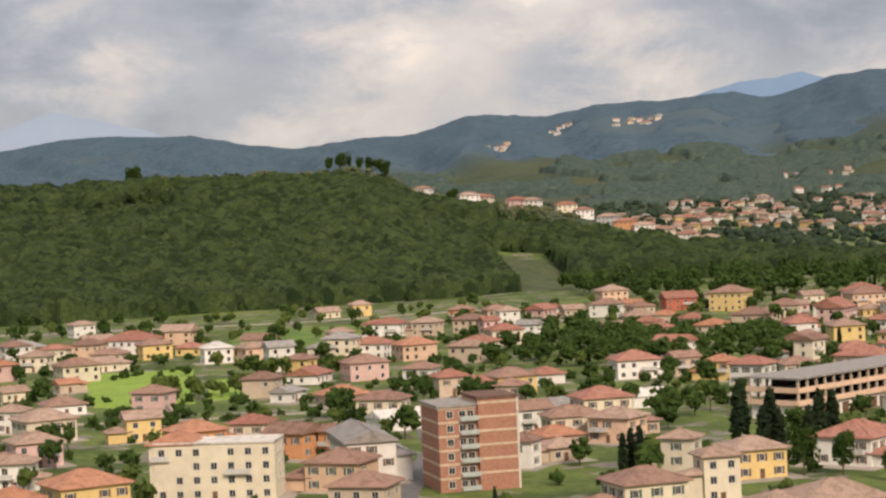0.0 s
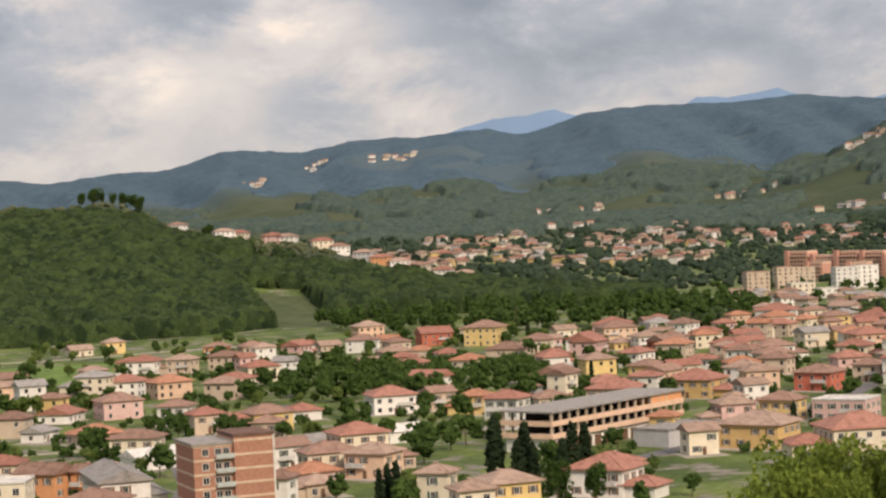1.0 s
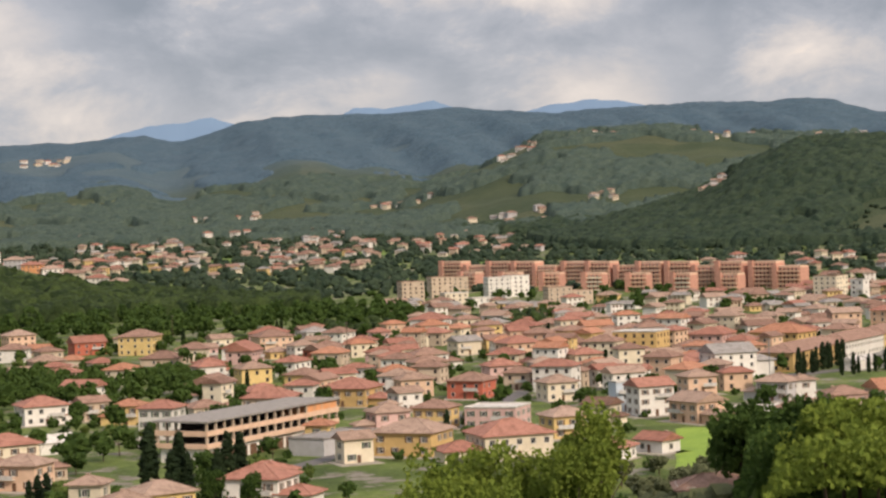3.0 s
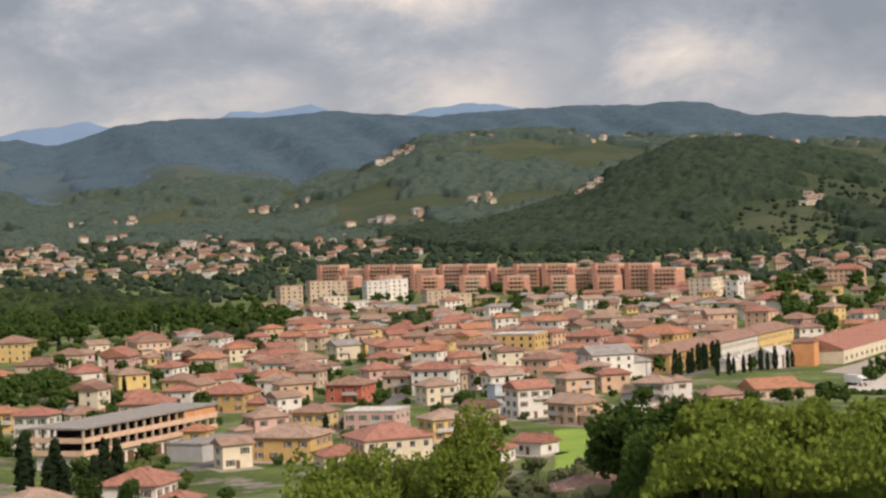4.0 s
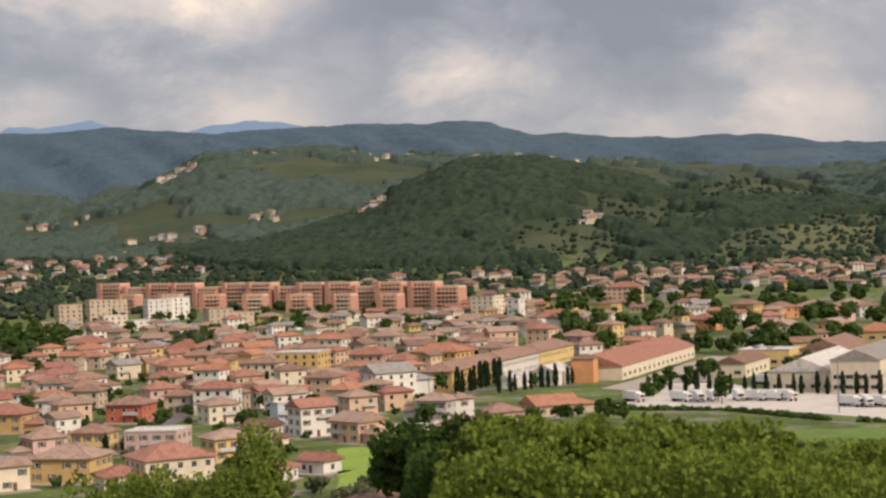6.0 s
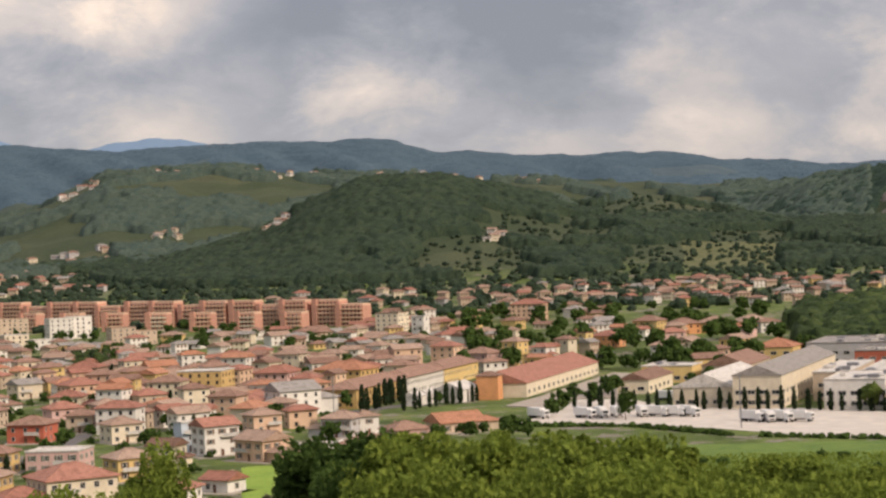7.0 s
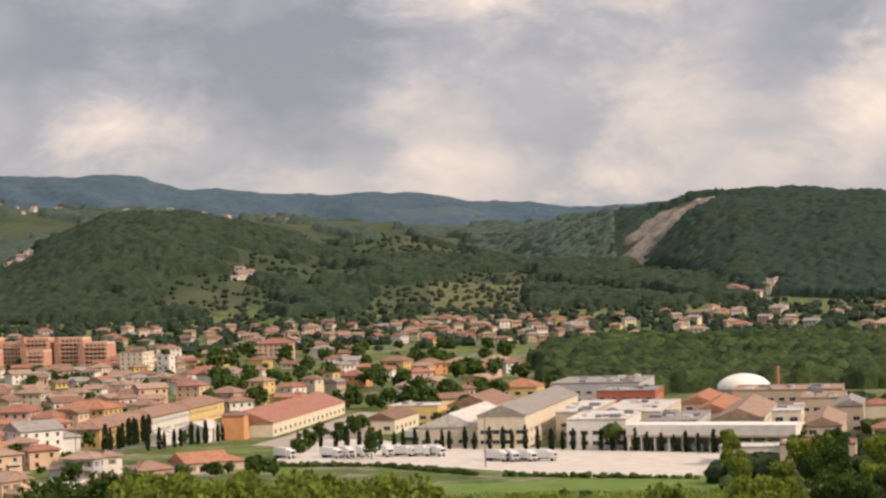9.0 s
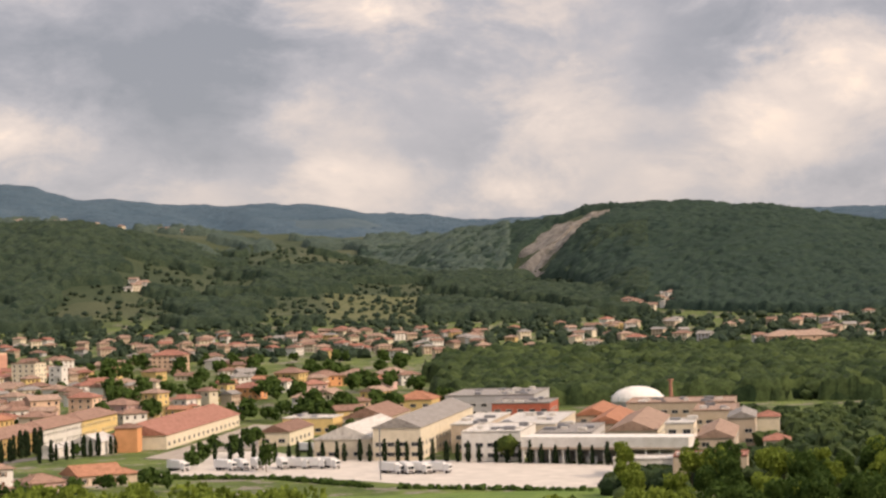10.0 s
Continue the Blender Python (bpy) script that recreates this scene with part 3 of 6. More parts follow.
def small_windows(spots):
    """The windows of a house too far off to tell singly, as one mesh."""
    verts, faces, slots = [], [], []
    for m in spots:
        n = len(verts)
        q = [(-0.65, -0.02, -0.1), (0.65, -0.02, -0.1), (0.65, -0.02, 1.5), (-0.65, -0.02, 1.5), (-0.52, -0.05, 0), (0.52, -0.05, 0), (0.52, -0.05, 1.4), (-0.52, -0.05, 1.4)]
        verts += [tuple(m @ Vector(p)) for p in q]
        faces += [(n, n + 1, n + 5, n + 4), (n + 1, n + 2, n + 6, n + 5), (n + 2, n + 3, n + 7, n + 6), (n + 3, n, n + 4, n + 7), (n + 4, n + 5, n + 6, n + 7)]
        slots += [1, 1, 1, 1, 0]
    return mesh("windows", verts, faces, [GLASS, SHUTTER if lot.random() < 0.5 else TRIM], slots=slots)


def house(x, y, w, d, yaw, floors, wall, roof, shape, storey=3.0, windows=4, category="house", name="house", extras=True):
    """A rendered house: walls, a roof with eaves, windows with shutters on its sides, a door, chimney and balcony."""
    z = ground(x, y)
    h = floors * storey + 0.3
    base = new(name)
    base.matrix_basis = pose(x, y, z, 0, 0, yaw)
    size = ("one-storey", "two-storey", "three-storey", "four-storey", "five-storey", "six-storey")[min(floors, 6) - 1]
    tagged(base, f"{size} {WALL_WORD[wall]} rendered {category} with {ROOF_WORD[roof]} {SHAPE_WORD[shape]}", category, group="town houses")
    part("wall", wall_mesh(w, d, h, shape, WALLS[wall]), base)
    part("roof", roof_mesh(w, d, h, shape, ROOFS[roof]), base)
    taken.append((x, y, max(w, d) * 0.54))
    pick = WINDOWS[lot.choice((0, 0, 1, 2))]
    near = math.hypot(x, y) < 690 and name == "house"
    sides = [(0, -d / 2, 0, w), (w / 2, 0, 90, d), (-w / 2, 0, -90, d), (0, d / 2, 180, w)][:4 if near else max(windows, 3)]
    spots = []
    for sx, sy, turn, span in sides:
        count = max(1, int((span - 0.8) / 3.4))
        for k in range(floors):
            for i in range(count):
                if lot.random() < 0.1 or (k == 0 and turn == 0 and i == count // 2):
                    continue
                off = (i - (count - 1) / 2) * span / count
                spots.append(pose(sx, sy, 0, 0, 0, turn) @ pose(off, 0, 0.95 + k * storey))
    if near:
        for m in spots:
            part("window", pick, base, at=m)
    elif spots:
        tagged(part("window_group", small_windows(spots), base), kind="stuff")
    if extras and math.hypot(x, y) < 1000:
        part("terrace", boxes("terrace", PATH if lot.random() < 0.6 else TERRACE, (-w / 2 - lot.uniform(1, 4), w / 2 + lot.uniform(1, 4), -d / 2 - lot.uniform(2, 5), d / 2 + 1, -1.5, 0.12)), base, "pale paved terrace round the house")
        if lot.random() < 0.55:
            aw, ad, ah, side = w * lot.uniform(0.4, 0.6), d * lot.uniform(0.45, 0.7), 2.9 * max(1, floors - 1), lot.choice((-1, 1))
            at = pose(side * (w / 2 + aw / 2 - 0.6), -d * 0.12, 0)
            annex = part("annex", wall_mesh(aw, ad, ah, "hip", WALLS[wall]), base, "lower side wing", at)
            part("roof", roof_mesh(aw, ad, ah, "hip", ROOFS[roof]), annex)
    if extras:
        part("door", DOOR, base, at=pose(0, -d / 2, 0))
        if shape != "flat":
            part("chimney", CHIMNEY, base, at=pose(w * lot.uniform(-0.25, 0.25), d * 0.18, h + 0.36 * min(w, d) / 2 * 0.62 + 0.3))
        if floors > 1 and lot.random() < 0.65:
            bw, k = min(w * 0.45, 5.5), lot.randrange(1, floors)
            bx = lot.choice((-1, 1)) * w * 0.2
            me = boxes("balcony", TRIM, (-bw / 2, bw / 2, -1.3, 0, -0.18, 0))
            bal = part("balcony", me, base, at=pose(bx, -d / 2, k * storey + 0.1))
            part("railing", boxes("railing", RAIL_MAT, (-bw / 2, bw / 2, -1.3, -1.22, 0, 0.95)), bal)
    return base


# ---------------- the town, nearest houses first ----------------
house(138.9, 302.7, 13, 8.6, -20, 1, "tan", "brown", "hip", storey=1.6)
house(72.6, 374.4, 15.8, 13.4, 9, 1, "tan", "tan", "hip")
house(37.2, 383.8, 13.4, 11.4, 19, 2, "cream", "brown", "hip")
house(-17.8, 395.7, 11.9, 10.1, -17, 2, "tan", "brown", "hip")
house(52.8, 394.1, 7.6, 6.5, 12, 3, "cream", "tan", "hip")
house(-88.8, 395.7, 10.4, 8.8, 33, 2, "peach", "orange", "hip")
house(-77.3, 414.0, 15.1, 12.9, 31, 2, "yellow", "orange", "hip")
house(49.4, 424.5, 7.1, 6.0, -27, 3, "cream", "tan", "hip")
house(64.8, 426.1, 11.7, 10.0, 16, 2, "yellow", "tan", "hip")
house(-24.3, 433.7, 12.8, 10.9, -22, 2, "peach", "brown", "hip")
house(89.6, 439.6, 13.8, 11.7, -37, 2, "white", "red", "hip")
house(92.5, 447.4, 11.5, 9.8, -37, 2, "white", "red", "hip")
house(16.5, 456.1, 6.5, 6.0, -27, 2, "white", "brown", "hip")
house(-100.3, 454.8, 8.1, 6.9, -3, 2, "white", "tan", "hip")
house(25.5, 466.2, 8.4, 7.2, 22, 1, "tan", "tan", "hip")
house(-28.7, 491.6, 6.5, 6.0, -32, 2, "orange", "brown", "gable")
house(-39.3, 493.3, 11.3, 9.6, -30, 2, "orange", "brown", "gable")
house(42.0, 497.1, 11.5, 9.8, -35, 2, "peach", "tan", "hip")
house(-105.1, 497.1, 11.9, 10.1, 27, 2, "pink", "tan", "hip")
house(185.8, 473.6, 14.0, 11.9, -46, 1, "white", "red", "hip")
house(-65.7, 507.1, 12.7, 10.8, 32, 2, "orange", "orange", "hip")
house(167.6, 493.8, 18.9, 16.1, 1, 2, "cream", "red", "hip")
house(128.2, 504.8, 8.2, 7.0, 6, 2, "cream", "tan", "gable")
house(-52.1, 519.8, 10.0, 8.5, -14, 2, "cream", "red", "hip")
house(204.7, 481.3, 8.9, 7.5, -63, 1, "white", "red", "gable")
house(21.3, 524.8, 9.5, 8.1, 18, 2, "white", "brown", "gable")
house(147.2, 514.2, 17.1, 14.6, -41, 2, "ochre", "tan", "hip")
house(42.0, 548.2, 14.1, 12.0, 16, 2, "cream", "red", "hip")
house(-85.1, 543.6, 9.5, 8.1, 19, 2, "yellow", "tan", "gable")
house(128.8, 545.4, 7.0, 6.0, -33, 2, "yellow", "orange", "hip")
house(-113.7, 552.4, 14.5, 12.3, 32, 2, "cream", "tan", "hip")
house(196.6, 528.7, 11.9, 10.1, 5, 2, "yellow", "tan", "hip")
house(259.7, 504.2, 15.1, 12.8, -52, 2, "tan", "brown", "hip")
house(156.0, 571.8, 10.8, 9.2, 5, 2, "pink", "tan", "hip")
house(-128.6, 578.9, 8.8, 7.5, -7, 2, "white", "tan", "hip")
house(18.8, 593.6, 8.4, 7.2, -17, 2, "tan", "brown", "hip")
house(188.8, 565.9, 16.3, 13.9, -38, 2, "pink", "white", "flat")
house(217.4, 552.9, 9.0, 7.7, -51, 2, "cream", "dark", "gable")
house(244.9, 544.9, 13.0, 11.0, -74, 2, "peach", "tan", "gable")
house(172.2, 575.6, 11.1, 9.4, -42, 2, "yellow", "brown", "hip")
house(261.6, 541.8, 10.7, 9.1, -11, 1, "white", "white", "flat")
house(92.2, 597.7, 11.2, 9.5, -34, 3, "white", "red", "hip")
house(9.4, 612.3, 6.5, 6.0, 9, 2, "peach", "red", "hip")
house(-33.6, 619.8, 13.8, 11.7, 28, 1, "tan", "orange", "hip")
house(240.8, 571.3, 11.7, 10.0, 2, 3, "white", "red", "gable")
house(0.2, 632.4, 10.1, 8.6, 20, 2, "tan", "red", "hip")
house(-122.7, 625.3, 12.6, 10.7, 26, 1, "white", "brown", "hip")
house(238.5, 588.9, 6.5, 6.0, 3, 3, "blue", "white", "flat")
house(-52.4, 635.8, 8.6, 7.3, 65, 1, "white", "grey", "gable")
house(305.2, 566.2, 12.5, 10.6, -3, 1, "pink", "brown", "hip")
house(89.3, 646.9, 9.0, 7.7, -28, 2, "yellow", "orange", "hip")
house(178.9, 633.3, 9.1, 7.7, 14, 2, "white", "tan", "gable")
house(136.6, 647.2, 16.0, 13.6, -32, 2, "tan", "red", "hip")
house(294.5, 590.4, 11.1, 9.4, -52, 2, "grey", "tan", "hip")
house(32.4, 660.8, 10.7, 9.1, 17, 1, "white", "red", "hip")
house(329.5, 575.7, 15.9, 13.5, -5, 1, "tan", "orange", "gable")
house(303.3, 590.0, 6.9, 6.0, -7, 2, "white", "tan", "hip")
house(298.2, 596.5, 8.4, 7.2, -47, 2, "grey", "brown", "hip")
house(116.3, 658.7, 11.5, 9.8, 10, 1, "cream", "brown", "hip")
house(-9.2, 669.4, 10.3, 8.8, -19, 2, "white", "brown", "hip")
house(63.0, 668.1, 14.9, 12.7, 10, 2, "white", "red", "hip")
house(79.5, 668.4, 9.0, 7.7, 18, 2, "tan", "brown", "gable")
house(234.6, 638.1, 11.4, 9.7, 5, 2, "cream", "tan", "hip")
house(168.8, 665.9, 17.4, 14.8, -39, 2, "ochre", "red", "hip")
house(282.5, 628.1, 10.8, 9.2, 1, 2, "peach", "tan", "hip")
house(125.0, 681.6, 8.8, 7.4, 50, 3, "cream", "brown", "gable")
house(-150.6, 679.5, 8.8, 7.5, 33, 1, "cream", "tan", "gable")
house(212.9, 666.5, 13.7, 11.6, -43, 2, "red", "brown", "hip")
house(-49.8, 699.7, 13.1, 11.1, 74, 1, "white", "red", "gable")
house(-136.1, 703.5, 7.5, 6.4, 31, 1, "tan", "orange", "gable")
house(146.7, 709.5, 13.4, 11.4, 8, 1, "pink", "red", "hip")
house(238.5, 687.2, 10.1, 8.6, -39, 2, "tan", "brown", "hip")
house(129.9, 721.8, 15.9, 13.5, 60, 2, "grey", "brown", "gable")
house(197.5, 706.0, 12.1, 10.2, -41, 2, "white", "tan", "hip")
house(268.8, 680.8, 8.6, 7.3, 8, 2, "white", "red", "gable")
house(304.5, 691.8, 11.4, 9.7, -44, 2, "tan", "red", "hip")
house(323.0, 688.9, 17.1, 14.5, -0, 3, "white", "grey", "gable")
house(-64.8, 759.7, 10.1, 8.6, 20, 3, "white", "grey", "gable")
house(244.5, 727.3, 12.5, 10.6, 1, 2, "pink", "red", "hip")
house(317.3, 705.5, 13.5, 11.5, -44, 2, "grey", "red", "hip")
house(220.3, 741.9, 11.4, 9.6, -37, 2, "tan", "brown", "hip")
house(262.7, 729.5, 9.9, 8.5, 0, 2, "white", "tan", "hip")
house(-42.4, 793.1, 12.4, 10.5, -17, 3, "cream", "grey", "hip")
house(-140.1, 793.0, 12.5, 10.6, 40, 1, "cream", "tan", "gable")
house(293.2, 762.8, 12.4, 10.5, -1, 2, "tan", "red", "hip")
house(-94.9, 812.5, 11.9, 10.1, 17, 2, "white", "white", "hip")
house(-167.9, 807.6, 11.4, 9.7, -8, 2, "cream", "tan", "hip")
house(145.4, 813.0, 11.6, 9.9, 10, 2, "white", "red", "hip")
house(267.3, 787.3, 13.1, 11.1, -34, 2, "cream", "red", "hip")
house(149.1, 831.5, 10.9, 9.3, 10, 2, "white", "red", "hip")
house(240.3, 813.1, 14.5, 12.3, 4, 2, "white", "brown", "hip")
house(-83.8, 845.9, 12.0, 10.2, 26, 1, "cream", "tan", "hip")
house(332.8, 797.1, 20.1, 17.0, -43, 4, "ochre", "white", "flat")
house(36.9, 876.4, 9.3, 7.9, -22, 2, "white", "grey", "gable")
house(366.8, 799.1, 15.4, 13.1, -45, 3, "pink", "red", "hip")
house(75.4, 879.0, 12.4, 10.6, 15, 1, "peach", "tan", "gable")
house(316.1, 835.9, 13.7, 11.6, -11, 2, "pink", "brown", "hip")
house(-141.2, 889.7, 21.8, 17.0, -16, 2, "white", "red", "hip")
house(210.3, 880.0, 14.0, 11.9, 32, 2, "red", "brown", "gable")
house(296.5, 856.7, 16.5, 14.0, 6, 2, "peach", "red", "hip")
house(88.2, 904.6, 14.4, 12.2, 9, 2, "tan", "tan", "hip")
house(19.8, 915.5, 7.9, 6.7, 24, 2, "pink", "red", "gable")
house(178.5, 902.7, 15.2, 12.9, 59, 2, "pink", "red", "gable")
house(-26.3, 923.3, 13.7, 11.6, -18, 2, "white", "red", "hip")
house(-8.9, 923.1, 12.1, 10.3, -24, 2, "tan", "tan", "hip")
house(416.3, 828.0, 25.3, 17.0, -57, 2, "ochre", "orange", "hip")
house(549.1, 748.3, 18.0, 15.3, -51, 1, "yellow", "white", "flat")
house(279.5, 884.1, 12.5, 10.6, 12, 2, "cream", "grey", "gable")
house(-196.3, 910.0, 17.6, 15.0, 37, 1, "cream", "grey", "hip")
house(144.4, 924.8, 17.6, 14.9, -29, 1, "tan", "brown", "hip")
house(180.6, 922.8, 15.5, 13.2, 59, 2, "white", "red", "gable")
house(395.4, 851.9, 12.2, 10.4, -5, 2, "pink", "red", "hip")
house(346.5, 878.2, 11.9, 10.2, 3, 2, "cream", "tan", "gable")
house(160.4, 932.4, 15.0, 12.8, -25, 2, "cream", "brown", "hip")
house(198.7, 924.3, 10.1, 8.6, 8, 1, "yellow", "tan", "hip")
house(166.2, 933.4, 9.1, 7.7, 10, 2, "pink", "tan", "gable")
house(487.3, 822.3, 14.2, 12.1, -66, 3, "pink", "brown", "hip")
house(30.5, 978.1, 10.4, 8.9, 13, 2, "white", "tan", "hip")
house(340.4, 919.2, 9.4, 8.0, -40, 2, "white", "tan", "hip")
house(47.2, 980.0, 12.3, 10.5, 57, 2, "pink", "red", "gable")
house(622.3, 762.9, 16.2, 13.8, -19, 2, "orange", "red", "hip")
house(527.1, 829.7, 8.8, 7.5, -72, 3, "white", "red", "hip")
house(518.6, 842.6, 10.0, 8.5, -72, 4, "yellow", "tan", "hip")
house(8.1, 1001.8, 11.2, 9.6, -20, 2, "orange", "brown", "hip")
house(144.8, 1001.7, 17.9, 15.2, -28, 3, "yellow", "brown", "hip")
house(184.3, 995.8, 10.9, 9.3, 10, 2, "cream", "tan", "gable")
house(210.8, 993.0, 17.9, 15.2, 8, 2, "peach", "brown", "hip")
house(595.3, 820.3, 13.3, 11.3, -56, 2, "grey", "tan", "hip")
house(64.8, 1014.7, 11.0, 9.3, 16, 1, "tan", "tan", "gable")
house(265.0, 982.2, 9.8, 8.3, 5, 2, "pink", "red", "hip")
house(338.9, 969.2, 17.0, 14.4, -39, 2, "tan", "red", "hip")
house(120.5, 1022.5, 16.4, 14.0, 8, 2, "red", "red", "gable")
house(237.4, 1010.7, 12.4, 10.5, 7, 2, "white", "grey", "hip")
house(215.4, 1021.6, 17.9, 15.2, -27, 2, "pink", "red", "hip")
house(568.8, 873.0, 8.7, 7.4, -73, 3, "cream", "brown", "hip")
house(303.8, 1018.0, 18.8, 16.0, -37, 3, "white", "red", "hip")
house(89.4, 1061.2, 14.5, 12.3, 15, 3, "peach", "tan", "hip")
house(-65.0, 1078.2, 12.2, 10.4, 23, 1, "cream", "tan", "gable")
house(391.6, 1008.3, 16.7, 14.2, -1, 2, "tan", "tan", "hip")
house(-46.7, 1080.6, 10.6, 9.0, 17, 2, "yellow", "tan", "hip")
house(604.9, 909.8, 7.5, 6.4, -74, 3, "yellow", "brown", "flat")
house(626.1, 917.8, 14.9, 12.7, -74, 2, "orange", "red", "hip")
house(664.3, 909.4, 12.2, 10.4, -16, 2, "pink", "red", "hip")
house(587.7, 1030.6, 12.9, 11.0, -10, 2, "white", "red", "hip")
house(697.8, 978.0, 16.0, 13.6, -61, 3, "yellow", "brown", "hip")
house(720.5, 974.5, 17.4, 14.8, -16, 2, "orange", "brown", "hip")
house(736.5, 964.3, 18.8, 16.0, -57, 2, "ochre", "tan", "hip")
house(756.6, 953.8, 18.9, 16.0, -18, 2, "ochre", "tan", "hip")
house(599.2, 1085.6, 8.8, 7.5, -59, 5, "white", "white", "flat")
house(719.7, 1058.8, 12.5, 10.6, -14, 2, "grey", "grey", "gable")
house(616.6, 1155.6, 17.1, 14.6, -58, 5, "cream", "tan", "flat")
house(759.1, 1211.7, 23.2, 17.0, -47, 4, "peach", "red", "hip")
house(674.1, 1364.1, 13.3, 11.3, -6, 3, "cream", "tan", "flat")


# ---------------- the brick apartment tower ----------------
BRICK = plain("red_brick_cladding", (0.40, 0.20, 0.135), 0.9, 0, 0.3, 1.5)
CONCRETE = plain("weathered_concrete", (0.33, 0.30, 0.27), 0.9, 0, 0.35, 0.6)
PALE_BAND = plain("pale_floor_band", (0.60, 0.45, 0.32))


def brick_tower(x, y, yaw):
    base = new("apartment_tower")
    base.matrix_basis = pose(x, y, ground(x, y), 0, 0, yaw)
    tagged(base, "six-storey red brick apartment tower with pale floor bands", "apartment tower")
    W0, D0, S = 17.5, 15.5, 3.0
    part("wall", boxes("wall", BRICK, (-W0 / 2, -W0 / 2 + 8.6, -D0 / 2 + 0.6, D0 / 2, -2, 18.2), (W0 / 2 - 8.9, W0 / 2, -D0 / 2 - 0.4, D0 / 2 - 3, -2, 19.6)), base)
    part("roof", boxes("roof", CONCRETE, (-W0 / 2 - 0.4, -W0 / 2 + 8.9, -D0 / 2 + 0.2, D0 / 2 + 0.4, 18.2, 18.7)), base, "grey flat concrete roof slab")
    part("parapet", boxes("parapet", ROOFS["dark"], (W0 / 2 - 9.1, W0 / 2 + 0.2, -D0 / 2 - 0.6, D0 / 2 - 2.8, 19.6, 20.2)), base)
    for k in range(1, 7):
        part("band", boxes("band", PALE_BAND, (-W0 / 2 - 0.06, -W0 / 2 + 8.5, -D0 / 2 + 0.5, D0 / 2 + 0.06, k * S - 0.3, k * S + 0.2),
                           (W0 / 2 - 8.98, W0 / 2 + 0.06, -D0 / 2 - 0.48, D0 / 2 - 3.1, k * S - 0.3 + 0.9, k * S + 0.2 + 0.9)), base)
    for k in range(6):
        bal = part("balcony", boxes("balcony", CONCRETE, (-1.9, 2.2, -1.1, 0, 0, 0.18)), base, at=pose(-2.2, -D0 / 2 + 0.55, k * S + 0.15))
        part("railing", boxes("railing", plain("balcony_panel", (0.42, 0.45, 0.42)) if k == 0 else bpy.data.materials["balcony_panel"], (-1.9, 2.2, -1.1, -1.02, 0.18, 1.1)), bal)
        for off in (-1.2, 0.6):
            part("window", WINDOWS[2], base, at=pose(-2.2 + off, -D0 / 2 + 0.56, k * S + 0.9))
        part("window", WINDOWS[2], base, at=pose(-6.2, -D0 / 2 + 0.56, k * S + 0.9))
        for side in (-4, 1.5):
            part("window", WINDOWS[2], base, at=pose(W0 / 2 + 0.02, side, k * S + 0.9, 0, 0, 90))
    part("corner_strip", boxes("corner_strip", TRIM, (W0 / 2 - 0.3, W0 / 2 + 0.1, -D0 / 2 - 0.52, -D0 / 2 - 0.1, -2, 19.55)), base, "pale vertical corner strip")
    taken.append((x, y, 12))


brick_tower(4.0, 429.5, 15)
house(-50.5, 428, 26.5, 11, -6, 4, "cream", "white", "flat", category="apartment house")
house(-60, 430.5, 9, 13, -6, 4, "cream", "orange", "hip", category="apartment house")
house(-20.5, 452, 11, 26, 12, 3, "white", "grey", "gable", category="apartment house")


# ---------------- the unfinished concrete building ----------------
# shade inside the open storeys, painted as a near-black wall colour
OPENING_SHADE = plain("opening_shade_colour", (0.07, 0.06, 0.055), 0.95)


def concrete_frame(x, y, yaw):
    base = new("unfinished_building")
    base.matrix_basis = pose(x, y, ground(x, y), 0, 0, yaw)
    tagged(base, "unfinished concrete frame building with two open storeys", "building shell")
    L, D0 = 68.0, 17.0
    part("ground_floor", boxes("ground_floor", WALLS["white"], (-L / 2 + 1, L / 2 - 1, -D0 / 2 + 1, D0 / 2 - 1, -1, 4.2)), base)
    SLAB = WALLS["peach"]
    for z in (4.2, 7.6):
        part("slab", boxes("slab", CONCRETE, (-L / 2, L / 2, -D0 / 2, D0 / 2, z, z + 0.35)), base)
        part("parapet", boxes("parapet", SLAB, (-L / 2, L / 2, -D0 / 2 - 0.12, -D0 / 2 + 0.12, z - 0.2, z + 1.25), (-L / 2 - 0.12, -L / 2 + 0.12, -D0 / 2 + 0.12, D0 / 2, z - 0.2, z + 1.25)), base)
    part("roof", boxes("roof", CONCRETE, (-L / 2 - 0.5, L / 2 + 0.5, -D0 / 2 - 0.5, D0 / 2 + 0.5, 11.0, 11.5)), base, "stained grey concrete roof slab")
    col = boxes("column", WALLS["tan"], (-0.3, 0.3, -0.3, 0.3, 0, 3.1))
    for z in (4.5, 7.9):
        for i in range(17):
            for yy in (-D0 / 2 + 0.5, D0 / 2 - 0.5):
                part("column", col, base, at=pose(-L / 2 + 0.6 + i * (L - 1.2) / 16, yy, z))
        part("back_wall", boxes("back_wall", OPENING_SHADE, (-L / 2 + 3, L / 2 - 1, 2.0, 2.25, z, z + 3.1)), base)
    part("infill_wall", boxes("infill_wall", WALLS["orange"], (L / 2 - 17, L / 2 - 0.5, -D0 / 2 + 0.2, D0 / 2 - 0.2, 7.95, 11.0)), base, "bare orange hollow brick infill")
    door = boxes("shutter_door", SHUTTER, (-1.6, 1.6, -0.06, 0.06, 0, 3.0))
    for i in range(9):
        part("shutter_door", door, base, at=pose(-L / 2 + 5 + i * 4.6, -D0 / 2 + 0.97, 0))
    taken.extend(((x + dx, y + dx, 15) for dx in (-24, -12, 0, 12, 24)))


concrete_frame(110.3, 551.8, 45.0)


